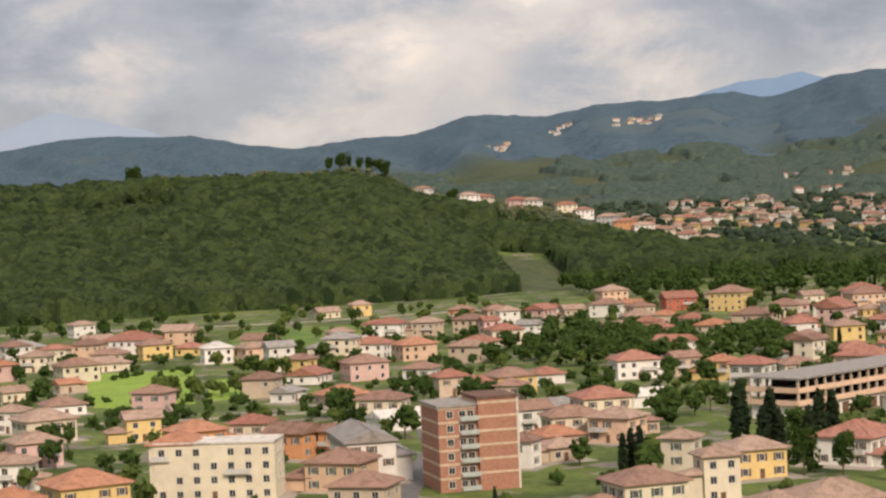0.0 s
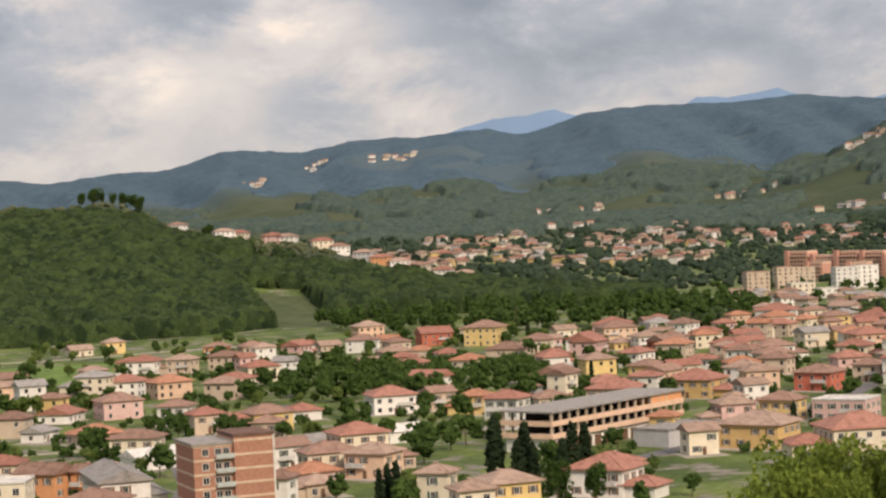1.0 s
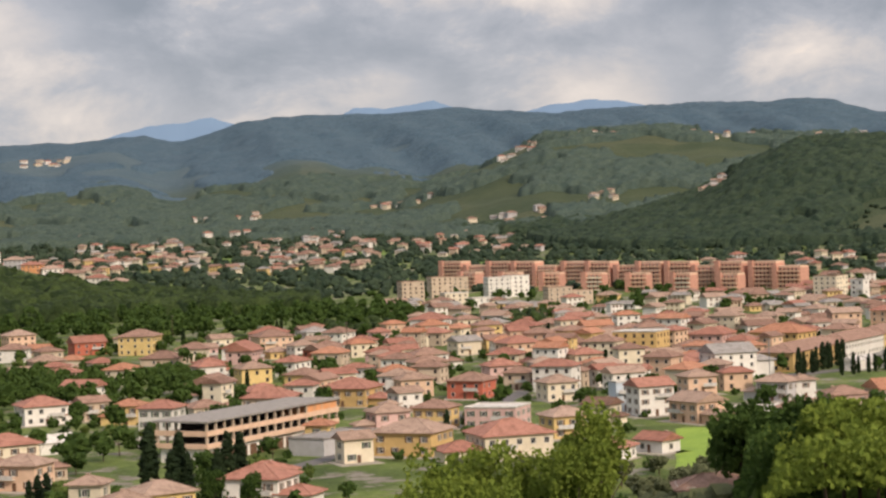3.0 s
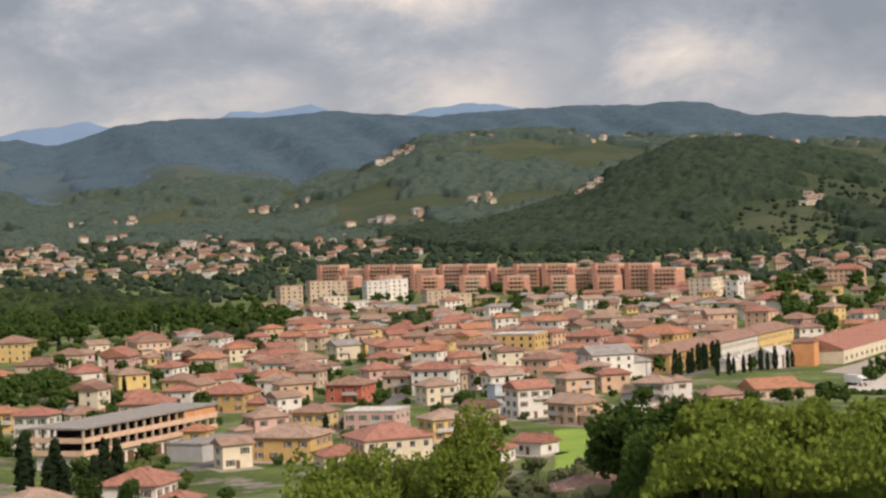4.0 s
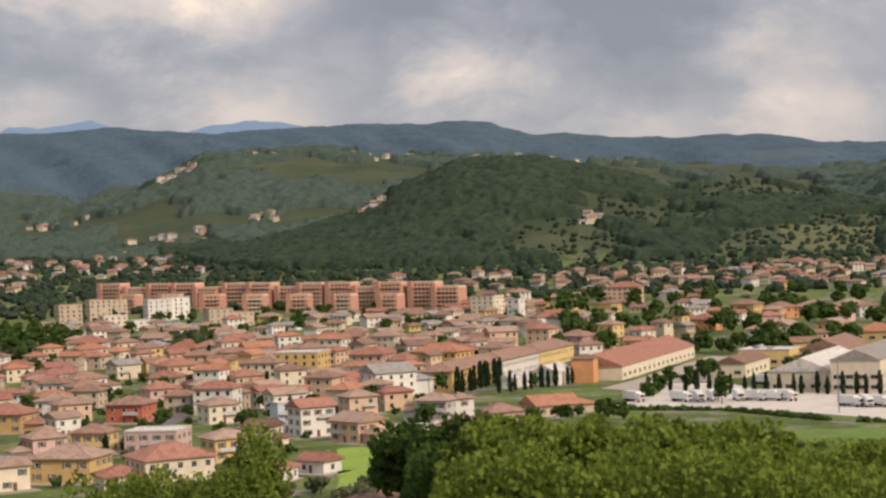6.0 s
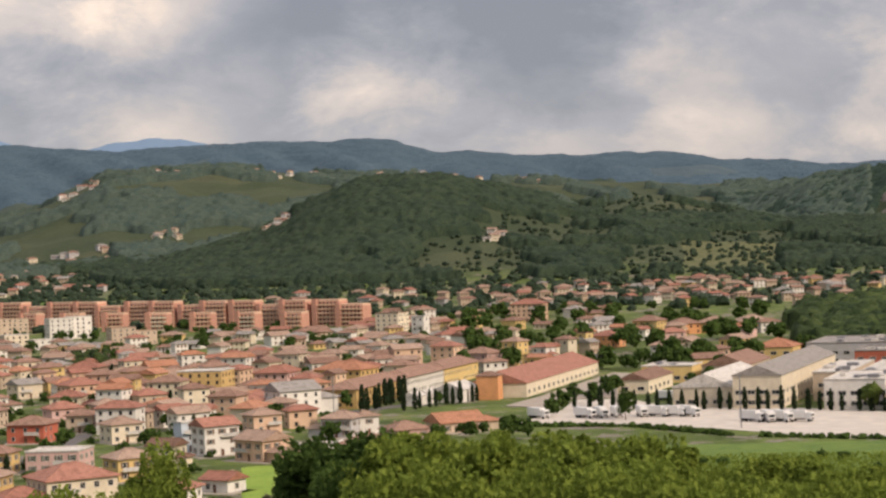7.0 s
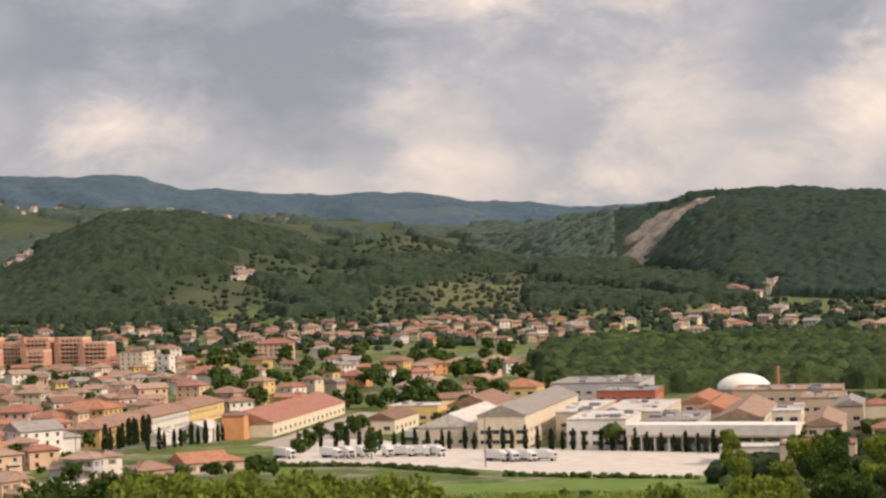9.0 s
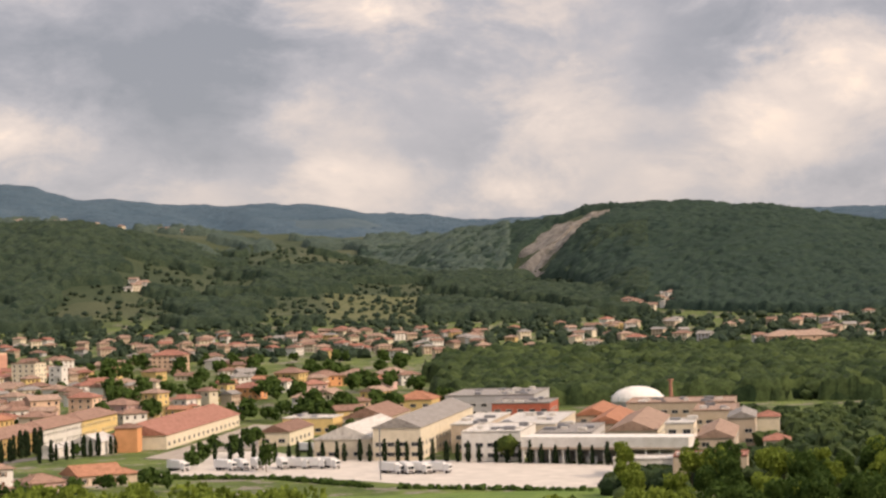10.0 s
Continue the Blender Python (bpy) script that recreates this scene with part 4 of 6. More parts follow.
def shed(x, y, w, d, yaw, h, wall, roof, shape, label, windows=0):
    """A plain hall or shed with a roof and, where it has them, a band of windows along the front."""
    base = new("shed")
    base.matrix_basis = pose(x, y, ground(x, y), 0, 0, yaw)
    tagged(base, label, "shed")
    part("wall", wall_mesh(w, d, h, shape, WALLS[wall]), base)
    part("roof", roof_mesh(w, d, h, shape, ROOFS[roof], over=0.4), base)
    for i in range(windows):
        off = (i - (windows - 1) / 2) * w / windows
        for k in range(max(1, int(h / 4))):
            part("window", WIDE, base, at=pose(off, -d / 2, 1.4 + 3.6 * k))
    taken.append((x, y, max(w, d) * 0.55))
    return base


WIDE = window_mesh("window", 2.6, 1.5, None)
shed(130, 534, 26, 12, 40, 4.5, "grey", "grey", "flat", "open grey metal-roofed shed beside the concrete building")
shed(150, 528, 15, 8, 20, 3.5, "cream", "white", "gable", "low cream shed with a pale roof")
shed(30, 560, 20, 9, 25, 3.2, "grey", "grey", "gable", "long grey greenhouse shed")
shed(52, 575, 22, 9, 15, 3.2, "white", "white", "gable", "pale low greenhouse among the gardens")
shed(-14, 545, 16, 9, 30, 3.5, "white", "white", "gable", "white garden shed with a pale roof")


# ---------------- the long red housing block ----------------
def red_block(x, y, yaw, w, d, floors, front):
    base = new("apartment_block")
    base.matrix_basis = pose(x, y, ground(x, y), 0, 0, yaw)
    tagged(base, f"{'six' if floors > 5 else 'four'}-storey red brick apartment block with peach balconies", "apartment block", group="red housing blocks")
    h = floors * 3.05
    part("wall", boxes("wall", RED_BRICK, (-w / 2, w / 2, -d / 2, d / 2, -3, h)), base)
    part("roof", boxes("roof", WALLS["peach"], (-w / 2 + 0.3, w / 2 - 0.3, -d / 2 + 0.4, d / 2, h, h + 1.5)), base, "peach rendered attic storey")
    for k in range(floors):
        bal = part("balcony", boxes("balcony", WALLS[front], (-w / 2 + 4.6, w / 2 - 0.4, -d / 2 - 1.5, -d / 2, k * 3.05 + 0.1, k * 3.05 + 1.25)), base)
    spots = [pose(-w / 2 + 6.4 + i * 3.2, -d / 2 - 0.02, k * 3.05 + 1.35) for k in range(floors) for i in range(int((w - 6) / 3.2))]
    tagged(part("window_group", small_windows(spots), base), kind="stuff")
    part("stair_tower", boxes("stair_tower", RED_BRICK, (-w / 2 + 0.4, -w / 2 + 4.4, -d / 2 - 2.2, -d / 2, -3, h + 2.2)), base)
    taken.append((x, y, w * 0.6))


RED_BRICK = plain("orange_red_brick", (0.58, 0.31, 0.23), 0.9, 0, 0.25, 0.7)
for i in range(14):
    s = (i + 0.5) / 14
    red_block(480 + 186 * s + lot.uniform(-3, 3), 1559 - 277 * s, -56, 22.5, 13, 5 + (i % 3 != 1), "peach")
for i in range(7):
    s = (i + 1.2) / 8
    red_block(452 + 176 * s, 1528 - 262 * s, -56 + lot.choice((0, 12)), 17, 11, 4, "cream" if i % 2 else "peach")
for b_, r_, n_, wl in ((16.05, 1420, 5, "tan"), (16.9, 1470, 5, "tan"), (17.35, 1520, 4, "tan"), (18.55, 1440, 5, "white"), (19.1, 1455, 5, "white"), (17.3, 1360, 3, "cream"), (18.1, 1340, 2, "white"), (20.3, 1330, 4, "tan"), (20.9, 1340, 3, "tan")):
    house(*polar(b_, r_), 17, 11, -b_ + 20, n_, wl, "white" if wl != "tan" else "tan", "flat", category="apartment block", extras=False, windows=2)

# ---------------- the school row and the long red-roofed hall ----------------
ux, uy = math.cos(radians(42.5)), math.sin(radians(42.5))
for a0, length, wl, rf in ((0, 60, "ochre", "brown"), (61, 50, "white", "brown"), (112, 52, "yellow", "brown")):
    m_ = a0 + length / 2
    house(350 + ux * m_ - uy * 7, 688 + uy * m_ + ux * 7, length, 14, 42.5, 2, wl, rf, "hip", storey=3.6, category="school building", extras=False)
hall = shed(458.9, 727.6, 127, 24, 42.8, 5.6, "cream", "red", "gable", "long cream hall with a red tiled roof", 16)
shed(406, 680.5, 7, 9, 43.7, 9.5, "orange", "brown", "hip", "orange rendered tower house at the hall's end")
for m_ in range(5):
    shed(373 + 8.5 * m_, 683 + 5.2 * m_, 8, 7, 33, 3.6, "white", "white", "gable", "white canvas market stall beside the school")
shed(394, 686, 15, 13, 33, 5.0, "white", "white", "gable", "white marquee with a pointed roof")

# ---------------- the factory and its yard ----------------
FX, FY, FA = 430.0, 590.0, -59.5
fu = Vector((math.cos(radians(FA)), math.sin(radians(FA))))
fv = Vector((-fu.y, fu.x))


FB = -50.0                                            # the halls stand askew to the yard's edge
fd = Vector((-math.sin(radians(FB)), math.cos(radians(FB))))


def plot(u, v):
    return FX + fu.x * u + fv.x * v, FY + fu.y * u + fv.y * v


def hallblock(u0, u1, v0, v1, h, wall, roof, shape, label, windows=0):
    w, d = u1 - u0, v1 - v0
    x, y = plot((u0 + u1) / 2, v0)
    ob = shed(x + fd.x * d / 2, y + fd.y * d / 2, w, d, FB, h, wall, roof, shape, label, windows)
    ob["category"] = "factory hall"
    if shape == "flat":
        for i in range(int(w * d / 160) + 1):
            a, b = lot.uniform(0.8, 2.2), lot.uniform(0.8, 3)
            part("roof_unit", boxes("roof_unit", METAL if i % 3 else ROOFS["white"], (-a, a, -b, b, 0, lot.uniform(0.5, 1.4))), ob,
                 at=pose(lot.uniform(-0.4, 0.4) * w, lot.uniform(-0.42, 0.42) * d, h + 0.18))
    for i in range(int(d / 7)):
        for k in range(max(1, int(h / 4))):
            part("window", WIDE, ob, at=pose(w / 2, -d / 2 + 4 + i * 7, 1.4 + 3.6 * k, 0, 0, 90))
    return ob


hallblock(3, 26, -5, 60, 7.4, "cream", "white", "gable", "low cream factory wing with a pale roof", 5)
hallblock(26.5, 44, -6, 112, 11.6, "cream", "grey", "gable", "tall cream factory hall with a long gabled grey roof", 4)
hallblock(45, 58, 26, 92, 10.2, "tan", "white", "flat", "tan recessed factory block with a canopy", 2)
hallblock(61, 82, -8, 34, 10.2, "white", "white", "flat", "white two-storey factory office", 5)
hallblock(59, 82, 36, 104, 9.5, "cream", "white", "flat", "cream factory block with stacked roof ducts", 2)
hallblock(-20, 22, 205, 262, 10, "grey", "grey", "flat", "long grey factory hall with a flat roof", 8)
hallblock(14, 40, 170, 203, 9, "red", "grey", "flat", "maroon-walled factory hall under a grey roof", 5)
hallblock(70, 83, 108, 160, 8.0, "tan", "orange", "gable", "factory shed with an orange tiled roof", 2)
hallblock(88, 101, 62, 125, 8.0, "tan", "orange", "gable", "factory shed with an orange tiled roof", 2)
hallblock(84, 104, 6, 56, 8.6, "grey", "grey", "flat", "grey factory block with a flat roof", 2)
hallblock(107, 124, 20, 100, 8.4, "cream", "tan", "gable", "factory shed with a faded gabled roof", 2)
hallblock(78, 124, 162, 198, 9.5, "tan", "tan", "flat", "long tan factory block along the back", 10)
hallblock(131, 141, 6, 30, 12, "cream", "white", "flat", "cream factory tower block", 2)
hallblock(120, 137, 102, 145, 10.0, "tan", "tan", "flat", "old tan factory block with dark openings", 4)
hallblock(144, 157, -4, 48, 8.0, "tan", "tan", "gable", "old tan factory wing with a gabled roof", 2)
hallblock(143, 153, 56, 90, 10.5, "tan", "grey", "gable", "old grey-roofed factory wing", 2)
hallblock(149, 172, -60, -42, 6.6, "tan", "red", "flat", "tan rendered shed with a red sheet roof")
hallblock(128, 147, -54, -40, 5.0, "white", "white", "flat", "white low shed beside the yard", 2)
hallblock(146, 155, 96, 108, 8.0, "cream", "red", "hip", "small cream house with a red roof")
hallblock(165, 174, 8, 20, 6.0, "cream", "red", "hip", "small cream house with a red roof")
hallblock(-60, -38, 108, 128, 7.0, "yellow", "white", "flat", "yellow workshop with a flat pale roof", 5)
hallblock(-46, -33, 52, 92, 5.5, "cream", "brown", "gable", "cream workshop with a brown tiled roof", 2)
hallblock(-34, -14, 112, 160, 7.0, "tan", "brown", "gable", "brown-roofed workshop behind the wing", 2)
hallblock(-46, -28, 205, 225, 8.4, "yellow", "orange", "hip", "yellow house with an orange hipped roof", 3)


def loading_hall():
    """The long white canopy building: a bright upper fascia over an open, shaded ground floor on columns."""
    x, y = plot(114.5, -9)
    base = new("loading_hall")
    base.matrix_basis = pose(x, y, ground(x, y), 0, 0, FA)
    tagged(base, "long white loading hall with an open ground floor", "factory hall")
    part("fascia", boxes("fascia", WALLS["white"], (-29.5, 29.5, -7, 7, 5.6, 9.2)), base)
    part("eave", boxes("eave", WALLS["tan"], (-29.7, 29.7, -7.3, -6.9, 5.0, 5.7)), base)
    part("back_wall", boxes("back_wall", WALLS["grey"], (-29, 29, 3, 6.5, -1, 5.6)), base)
    col = boxes("column", WALLS["white"], (-0.3, 0.3, -0.3, 0.3, -1, 5.6))
    for i in range(13):
        part("column", col, base, at=pose(-29 + i * 58 / 12, -6.4, 0))
    for i in range(6):
        part("gate", boxes("gate", WALLS["grey"], (-2.0, 2.0, -0.1, 0.1, 0, 2.6)), base, at=pose(-24 + i * 9.6, -5.5, 0))
    taken.append((x, y, 30))


loading_hall()


def dome(u, v, radius):
    x, y = plot(u, v)
    bm = bmesh.new()
    bmesh.ops.create_uvsphere(bm, u_segments=24, v_segments=12, radius=radius)
    bmesh.ops.delete(bm, geom=[q for q in bm.verts if q.co.z < -0.1], context="VERTS")
    for q in bm.verts:
        q.co.z *= 0.55
    me = bpy.data.meshes.new("membrane")
    bm.to_mesh(me)
    bm.free()
    me.materials.append(WALLS["white"])
    base = new("dome_hall")
    base.matrix_basis = pose(x, y, ground(x, y))
    tagged(base, "white domed sports hall behind the factory", "dome")
    part("drum", boxes("drum", WALLS["grey"], *[(-radius * 0.98 * math.cos(a), radius * 0.98 * math.cos(a), -radius * 0.98 * math.sin(a), radius * 0.98 * math.sin(a), -1, 3.2 - i * 0.02) for i, a in enumerate((0.35, 0.8, 1.2))]), base)
    part("membrane", me, base, at=pose(0, 0, 3.1))
    for i in range(12):
        a = i * math.pi / 6
        part("rib", boxes("rib", WALLS["blue"], (-0.15, 0.15, -0.1, 0.1, 0, radius * 0.2)), base, at=pose(radius * math.cos(a), radius * math.sin(a), 3.1, 0, 0, math.degrees(a)))
    taken.append((x, y, radius))


dome(55, 272, 13)


def chimney_stack(u, v):
    x, y = plot(u, v)
    bm = bmesh.new()
    bmesh.ops.create_cone(bm, cap_ends=True, segments=16, radius1=1.1, radius2=0.75, depth=17)
    me = bpy.data.meshes.new("shaft")
    bm.to_mesh(me)
    bm.free()
    me.materials.append(BRICK)
    base = new("factory_chimney")
    base.matrix_basis = pose(x, y, ground(x, y))
    tagged(base, "slim red brick factory chimney", "chimney")
    part("shaft", me, base, at=pose(0, 0, 8.4))
    part("cap", boxes("cap", BRICK, (-1, 1, -1, 1, 16.6, 17.2)), base)


chimney_stack(86, 210)

PAVING = plain("pale_yard_paving", (0.60, 0.54, 0.47), 0.9, 0, 0.2, 0.15)
ASPHALT = plain("worn_asphalt", (0.16, 0.15, 0.145), 0.9, 0, 0.3, 0.4)


def slab(name, outline, material, label, category, thick=0.12):
    """A flat area with a real edge, laid over the ground."""
    z = max(ground(*p) for p in outline)
    n = len(outline)
    v = [(x, y, z - 1.5) for x, y in outline] + [(x, y, z + thick) for x, y in outline]
    f = [tuple(range(n, 2 * n)), tuple(range(n - 1, -1, -1))] + [(i, (i + 1) % n, n + (i + 1) % n, n + i) for i in range(n)]
    ob = new(name, mesh(name, v, f, [material]))
    bm = bmesh.new()
    bm.from_mesh(ob.data)
    bmesh.ops.recalc_face_normals(bm, faces=bm.faces)
    bm.to_mesh(ob.data)
    bm.free()
    return tagged(ob, label, category, kind="structure")


slab("pavement", [(352, 577), (388, 514), (394, 452), (424, 427), (474, 474), (452, 545), (428, 592), (440, 632), (425, 648), (396, 612)], PAVING, "pale concrete factory yard", "yard")


slab("pavement", [(398, 619), (424, 651), (443, 637), (530, 715), (522, 762), (424, 672), (392, 646)], TERRACE, "pale paved forecourt before the red-roofed hall", "forecourt", 0.08)


def road(points, width, material, label, lift=0.1):
    """A strip of road draped over the ground."""
    pts = []
    for (x0, y0), (x1, y1) in zip(points, points[1:]):
        n = max(2, int(math.hypot(x1 - x0, y1 - y0) / 8))
        pts += [(x0 + (x1 - x0) * i / n, y0 + (y1 - y0) * i / n) for i in range(n)]
    pts.append(points[-1])
    v, f = [], []
    for i, (x, y) in enumerate(pts):
        a, b = pts[max(i - 1, 0)], pts[min(i + 1, len(pts) - 1)]
        s = math.hypot(b[0] - a[0], b[1] - a[1])
        nx, ny = -(b[1] - a[1]) / s * width / 2, (b[0] - a[0]) / s * width / 2
        z = max(ground(x + nx, y + ny), ground(x - nx, y - ny), ground(x, y)) + lift
        v += [(x - nx, y - ny, z - 0.6), (x - nx, y - ny, z), (x + nx, y + ny, z), (x + nx, y + ny, z - 0.6)]
        taken.append((x, y, width * 0.55))
    for i in range(len(pts) - 1):
        for k in range(3):
            f.append((4 * i + k, 4 * i + k + 1, 4 * i + 5 + k, 4 * i + 4 + k))
    tagged(new("road", mesh("road", v, f, [material])), label, "road", kind="structure")


road([(-260, 1030), (-230, 1040), (-146, 1042), (-68, 1052), (-20, 1075), (40, 1090)], 8, PATH, "country road along the foot of the wood")
road([(-12, 395), (-9, 440), (-4, 500), (-8, 560), (6, 640), (30, 720)], 6, ASPHALT, "narrow street between the houses")
road([(330, 672), (380, 690), (450, 745), (520, 800), (600, 880)], 9, ASPHALT, "street along the school row")
road([(60, 470), (110, 500), (160, 560), (215, 640), (260, 720)], 6, ASPHALT, "narrow street through the town")
road([(-160, 600), (-90, 590), (-30, 600)], 5, PATH, "pale lane beside the gardens")


def field(name, b0, b1, r0, r1, material, label):
    """A draped sheet of grass with an uneven edge, standing 12 cm proud."""
    nb, nr = 24, 16
    v, f = [], []
    for i in range(nr + 1):
        for j in range(nb + 1):
            s, q = j / nb - 0.5, i / nr - 0.5
            k = 1 + 0.12 * noise.noise((s * 4, q * 4, b0))
            b, r = (b0 + b1) / 2 + (b1 - b0) * s * k, (r0 + r1) / 2 + (r1 - r0) * q * k
            x, y = polar(b, r)
            edge = i in (0, nr) or j in (0, nb)
            v.append((x, y, ground(x, y) + (-0.3 if edge else 0.12)))
    for i in range(nr):
        for j in range(nb):
            a = i * (nb + 1) + j
            f.append((a, a + 1, a + nb + 2, a + nb + 1))
    tagged(new(name, mesh(name, v, f, [material], True)), label, "field", kind="structure")


def grass(name, a, b):
    m = Mat(name, 0.95)
    c = m.ramp(m.noise(0.08, 6, 0.7), (0.35, a), (0.62, b))
    m.colour(m.mix(0.6, c, m.ramp(m.noise(1.2, 4, 0.7), (0.35, (0.6, 0.6, 0.55)), (0.6, (1, 1, 1))), "MULTIPLY"))
    m.bump(m.noise(1.5, 5, 0.7), 0.6, 0.3)
    return m.m


# sunshine on the lawns is put into the colour, brighter than the meadow
LAWN = grass("sunlit_lawn", (0.19, 0.30, 0.045), (0.27, 0.38, 0.06))
MEADOW = grass("meadow_grass", (0.10, 0.17, 0.035), (0.16, 0.23, 0.05))
DRY = grass("dry_terrace_grass", (0.085, 0.10, 0.04), (0.15, 0.15, 0.07))
SCAR = grass("scar_grass", (0.050, 0.070, 0.026), (0.090, 0.105, 0.042))
field("ground_lawn", -10.4, -7.2, 640, 800, LAWN, "bright green lawn among the houses")
field("ground_lawn", -7.0, -4.9, 650, 740, LAWN, "bright green garden lawn")
field("ground_meadow", 23.4, 26.4, 470, 585, LAWN, "mown green meadow below the houses")
field("ground_meadow", -6.5, -1.5, 860, 1020, MEADOW, "green meadow under the wood")
field("ground_meadow", 32, 46, 480, 600, MEADOW, "rough bright green grass below the yard")
field("ground_terrace", 1.4, 4.0, 1235, 1400, SCAR, "terraced grassy scar on the wooded hill")
field("ground_terrace", 5.5, 8.6, 3010, 3350, DRY, "pale dry field on the far slope")
field("ground_terrace", 36.5, 40, 2060, 2300, DRY, "dry grassy slope below the hill")
for b_, r_ in ((13.5, 2050), (17.5, 1980), (19.5, 1800), (11, 2200), (9, 2420), (24.5, 1900), (15, 2260)):
    field("ground_meadow", b_ - 0.8, b_ + 0.8, r_ - 60, r_ + 60, MEADOW, "green field in the valley")


# ---------------- the rest of the town: houses set among the others ----------------
for b_, r_, rad_ in ((-9.4, 720, 32), (-8.0, 720, 34), (-6.2, 700, 26), (-5.3, 690, 20), (24.8, 530, 40)):   # open lawns
    taken.append((*polar(b_, r_), rad_))
for i in range(16):                                                                             # the cypress walk and the hall's forecourt
    taken.append((336 + i * 5.0, 660 + i * 3.4, 12))
for i in range(9):
    taken.append((418 + i * 11, 655 + i * 10, 14))
for x_, y_, rad_ in ((345, 640, 25), (370, 640, 25), (325, 650, 18), (392, 655, 14)):
    taken.append((x_, y_, rad_))
for b_, r_ in ((28.1, 650), (28.6, 680), (29.2, 660), (29.8, 690), (30.4, 670), (27.6, 690)):
    taken.append((*polar(b_, r_), 14))
def free(x, y, radius):
    return all((x - a) ** 2 + (y - b) ** 2 > (radius + c) ** 2 for a, b, c in taken)


def infill(count, b0, b1, r0, r1, floors, gap, windows, walls=("white", "cream", "tan", "pink", "peach", "yellow", "white", "cream"), keep=None):
    done = tries = 0
    while done < count and tries < count * 14:
        tries += 1
        b, r = lot.uniform(b0, b1), math.sqrt(lot.uniform(r0 ** 2, r1 ** 2))
        x, y = polar(b, r)
        w = lot.uniform(9.5, 15)
        if not free(x, y, w * 0.5 * gap) or (keep and not keep(b, r)):
            continue
        house(x, y, w, w * lot.uniform(0.62, 0.85), -b + lot.choice((-28, -20, 18, 25, 60)), lot.choice(floors), lot.choice(walls),
              lot.choice(("red", "brown", "tan", "brown", "orange", "red")), lot.choice(("hip", "hip", "gable")), windows=windows, extras=False)
        done += 1


house(*polar(50.1, 1580), 52, 18, -38, 2, "peach", "tan", "hip", category="institute building", extras=False, windows=3)
infill(30, -13, 8, 480, 900, (1, 2, 2), 0.9, 3)
infill(20, -13, 12, 800, 1060, (1, 2), 0.9, 3)
infill(45, 15.5, 27.5, 900, 1050, (2, 2, 3), 0.75, 2)
infill(10, 33.6, 39, 880, 1200, (2, 2), 0.8, 3)
infill(32, 20, 31, 700, 930, (2, 2, 3), 0.85, 3)
infill(12, 27, 33.5, 930, 1050, (2, 3, 2), 0.75, 2)
infill(26, 12.5, 16.5, 700, 1100, (2, 2), 0.9, 2)


def hamlet(count, b0, b1, r0, r1, gap, label, walls=("white", "cream", "grey", "tan")):
    """Far small houses: bodies and tiled roofs joined as one."""
    mats = [WALLS[k] for k in ("white", "cream", "tan", "yellow")] + [ROOFS[k] for k in ("red", "brown", "tan")] + [SHUTTER, WALLS["grey"], ROOFS["grey"]]
    slot = {"white": 0, "cream": 1, "tan": 2, "yellow": 3, "grey": 8}
    verts, faces, slots = [], [], []
    done = tries = 0
    while done < count and tries < count * 14:
        tries += 1
        b, r = lot.uniform(b0, b1), math.sqrt(lot.uniform(r0 ** 2, r1 ** 2))
        x, y = polar(b, r)
        w = lot.uniform(8, 14)
        if not free(x, y, w * 0.5 * gap):
            continue
        d, n = w * lot.uniform(0.6, 0.85), lot.choice((1, 2, 2))
        m = pose(x, y, ground(x, y), 0, 0, -b + lot.choice((-28, -20, 18, 25, 60)))
        ws, rs = slot[lot.choice(walls)], lot.choice((4, 5, 6, 5, 6, 9))
        shells = [(wall_mesh(w, d, n * 3.1, "hip", mats[0], 4), ws), (roof_mesh(w, d, n * 3.1, lot.choice(("hip", "hip", "gable")), mats[0]), rs),
                  (small_windows([pose(s * w * 0.28, -d / 2, 1 + 3.1 * k) for s in (-1, 0, 1) for k in range(n)]), 7)]
        for me, k in shells:
            o = len(verts)
            verts += [tuple(m @ v.co) for v in me.vertices]
            faces += [tuple(o + q for q in f.vertices) for f in me.polygons]
            slots += [k] * len(me.polygons)
            bpy.data.meshes.remove(me)
        taken.append((x, y, w * 0.55))
        done += 1
    tagged(new("distant_houses", mesh("distant_houses", verts, faces, mats, slots=slots)), label, "distant houses", kind="stuff")


hamlet(85, 15.5, 28, 1050, 1350, 0.75, "close-set tiled houses of the town", ("white", "cream", "tan", "white", "yellow"))
hamlet(60, 27, 34.5, 1050, 1520, 0.75, "close-set tiled houses of the town", ("white", "cream", "tan", "yellow"))
hamlet(110, 4.6, 15, 1880, 2300, 1.1, "pale houses with clay roofs on the valley slope", ("white", "cream", "tan", "white", "yellow"))
hamlet(140, 6.5, 20, 2080, 2780, 1.3, "pale houses scattered up the valley")
for b_, r_, wl, rf in ((-0.5, 1705, "white", "brown"), (0.8, 1685, "white", "tan"), (1.2, 1690, "cream", "red"), (2.2, 1672, "pink", "red"), (2.6, 1668, "white", "tan"), (3.6, 1652, "cream", "red"),
                       (4.1, 1648, "white", "brown"), (4.8, 1635, "grey", "tan"), (5.3, 1628, "orange", "red"), (5.8, 1622, "white", "tan"), (6.4, 1610, "cream", "brown"), (7.1, 1600, "white", "red"), (7.7, 1590, "cream", "tan")):
    house(*polar(b_, r_), lot.uniform(13, 18), 11, -b_ + lot.choice((-20, 15)), 2, wl, rf, "hip", extras=False, windows=3)
hamlet(45, 18.5, 31, 3250, 3345, 1.3, "white hamlet along the ridge", ("white", "cream"))
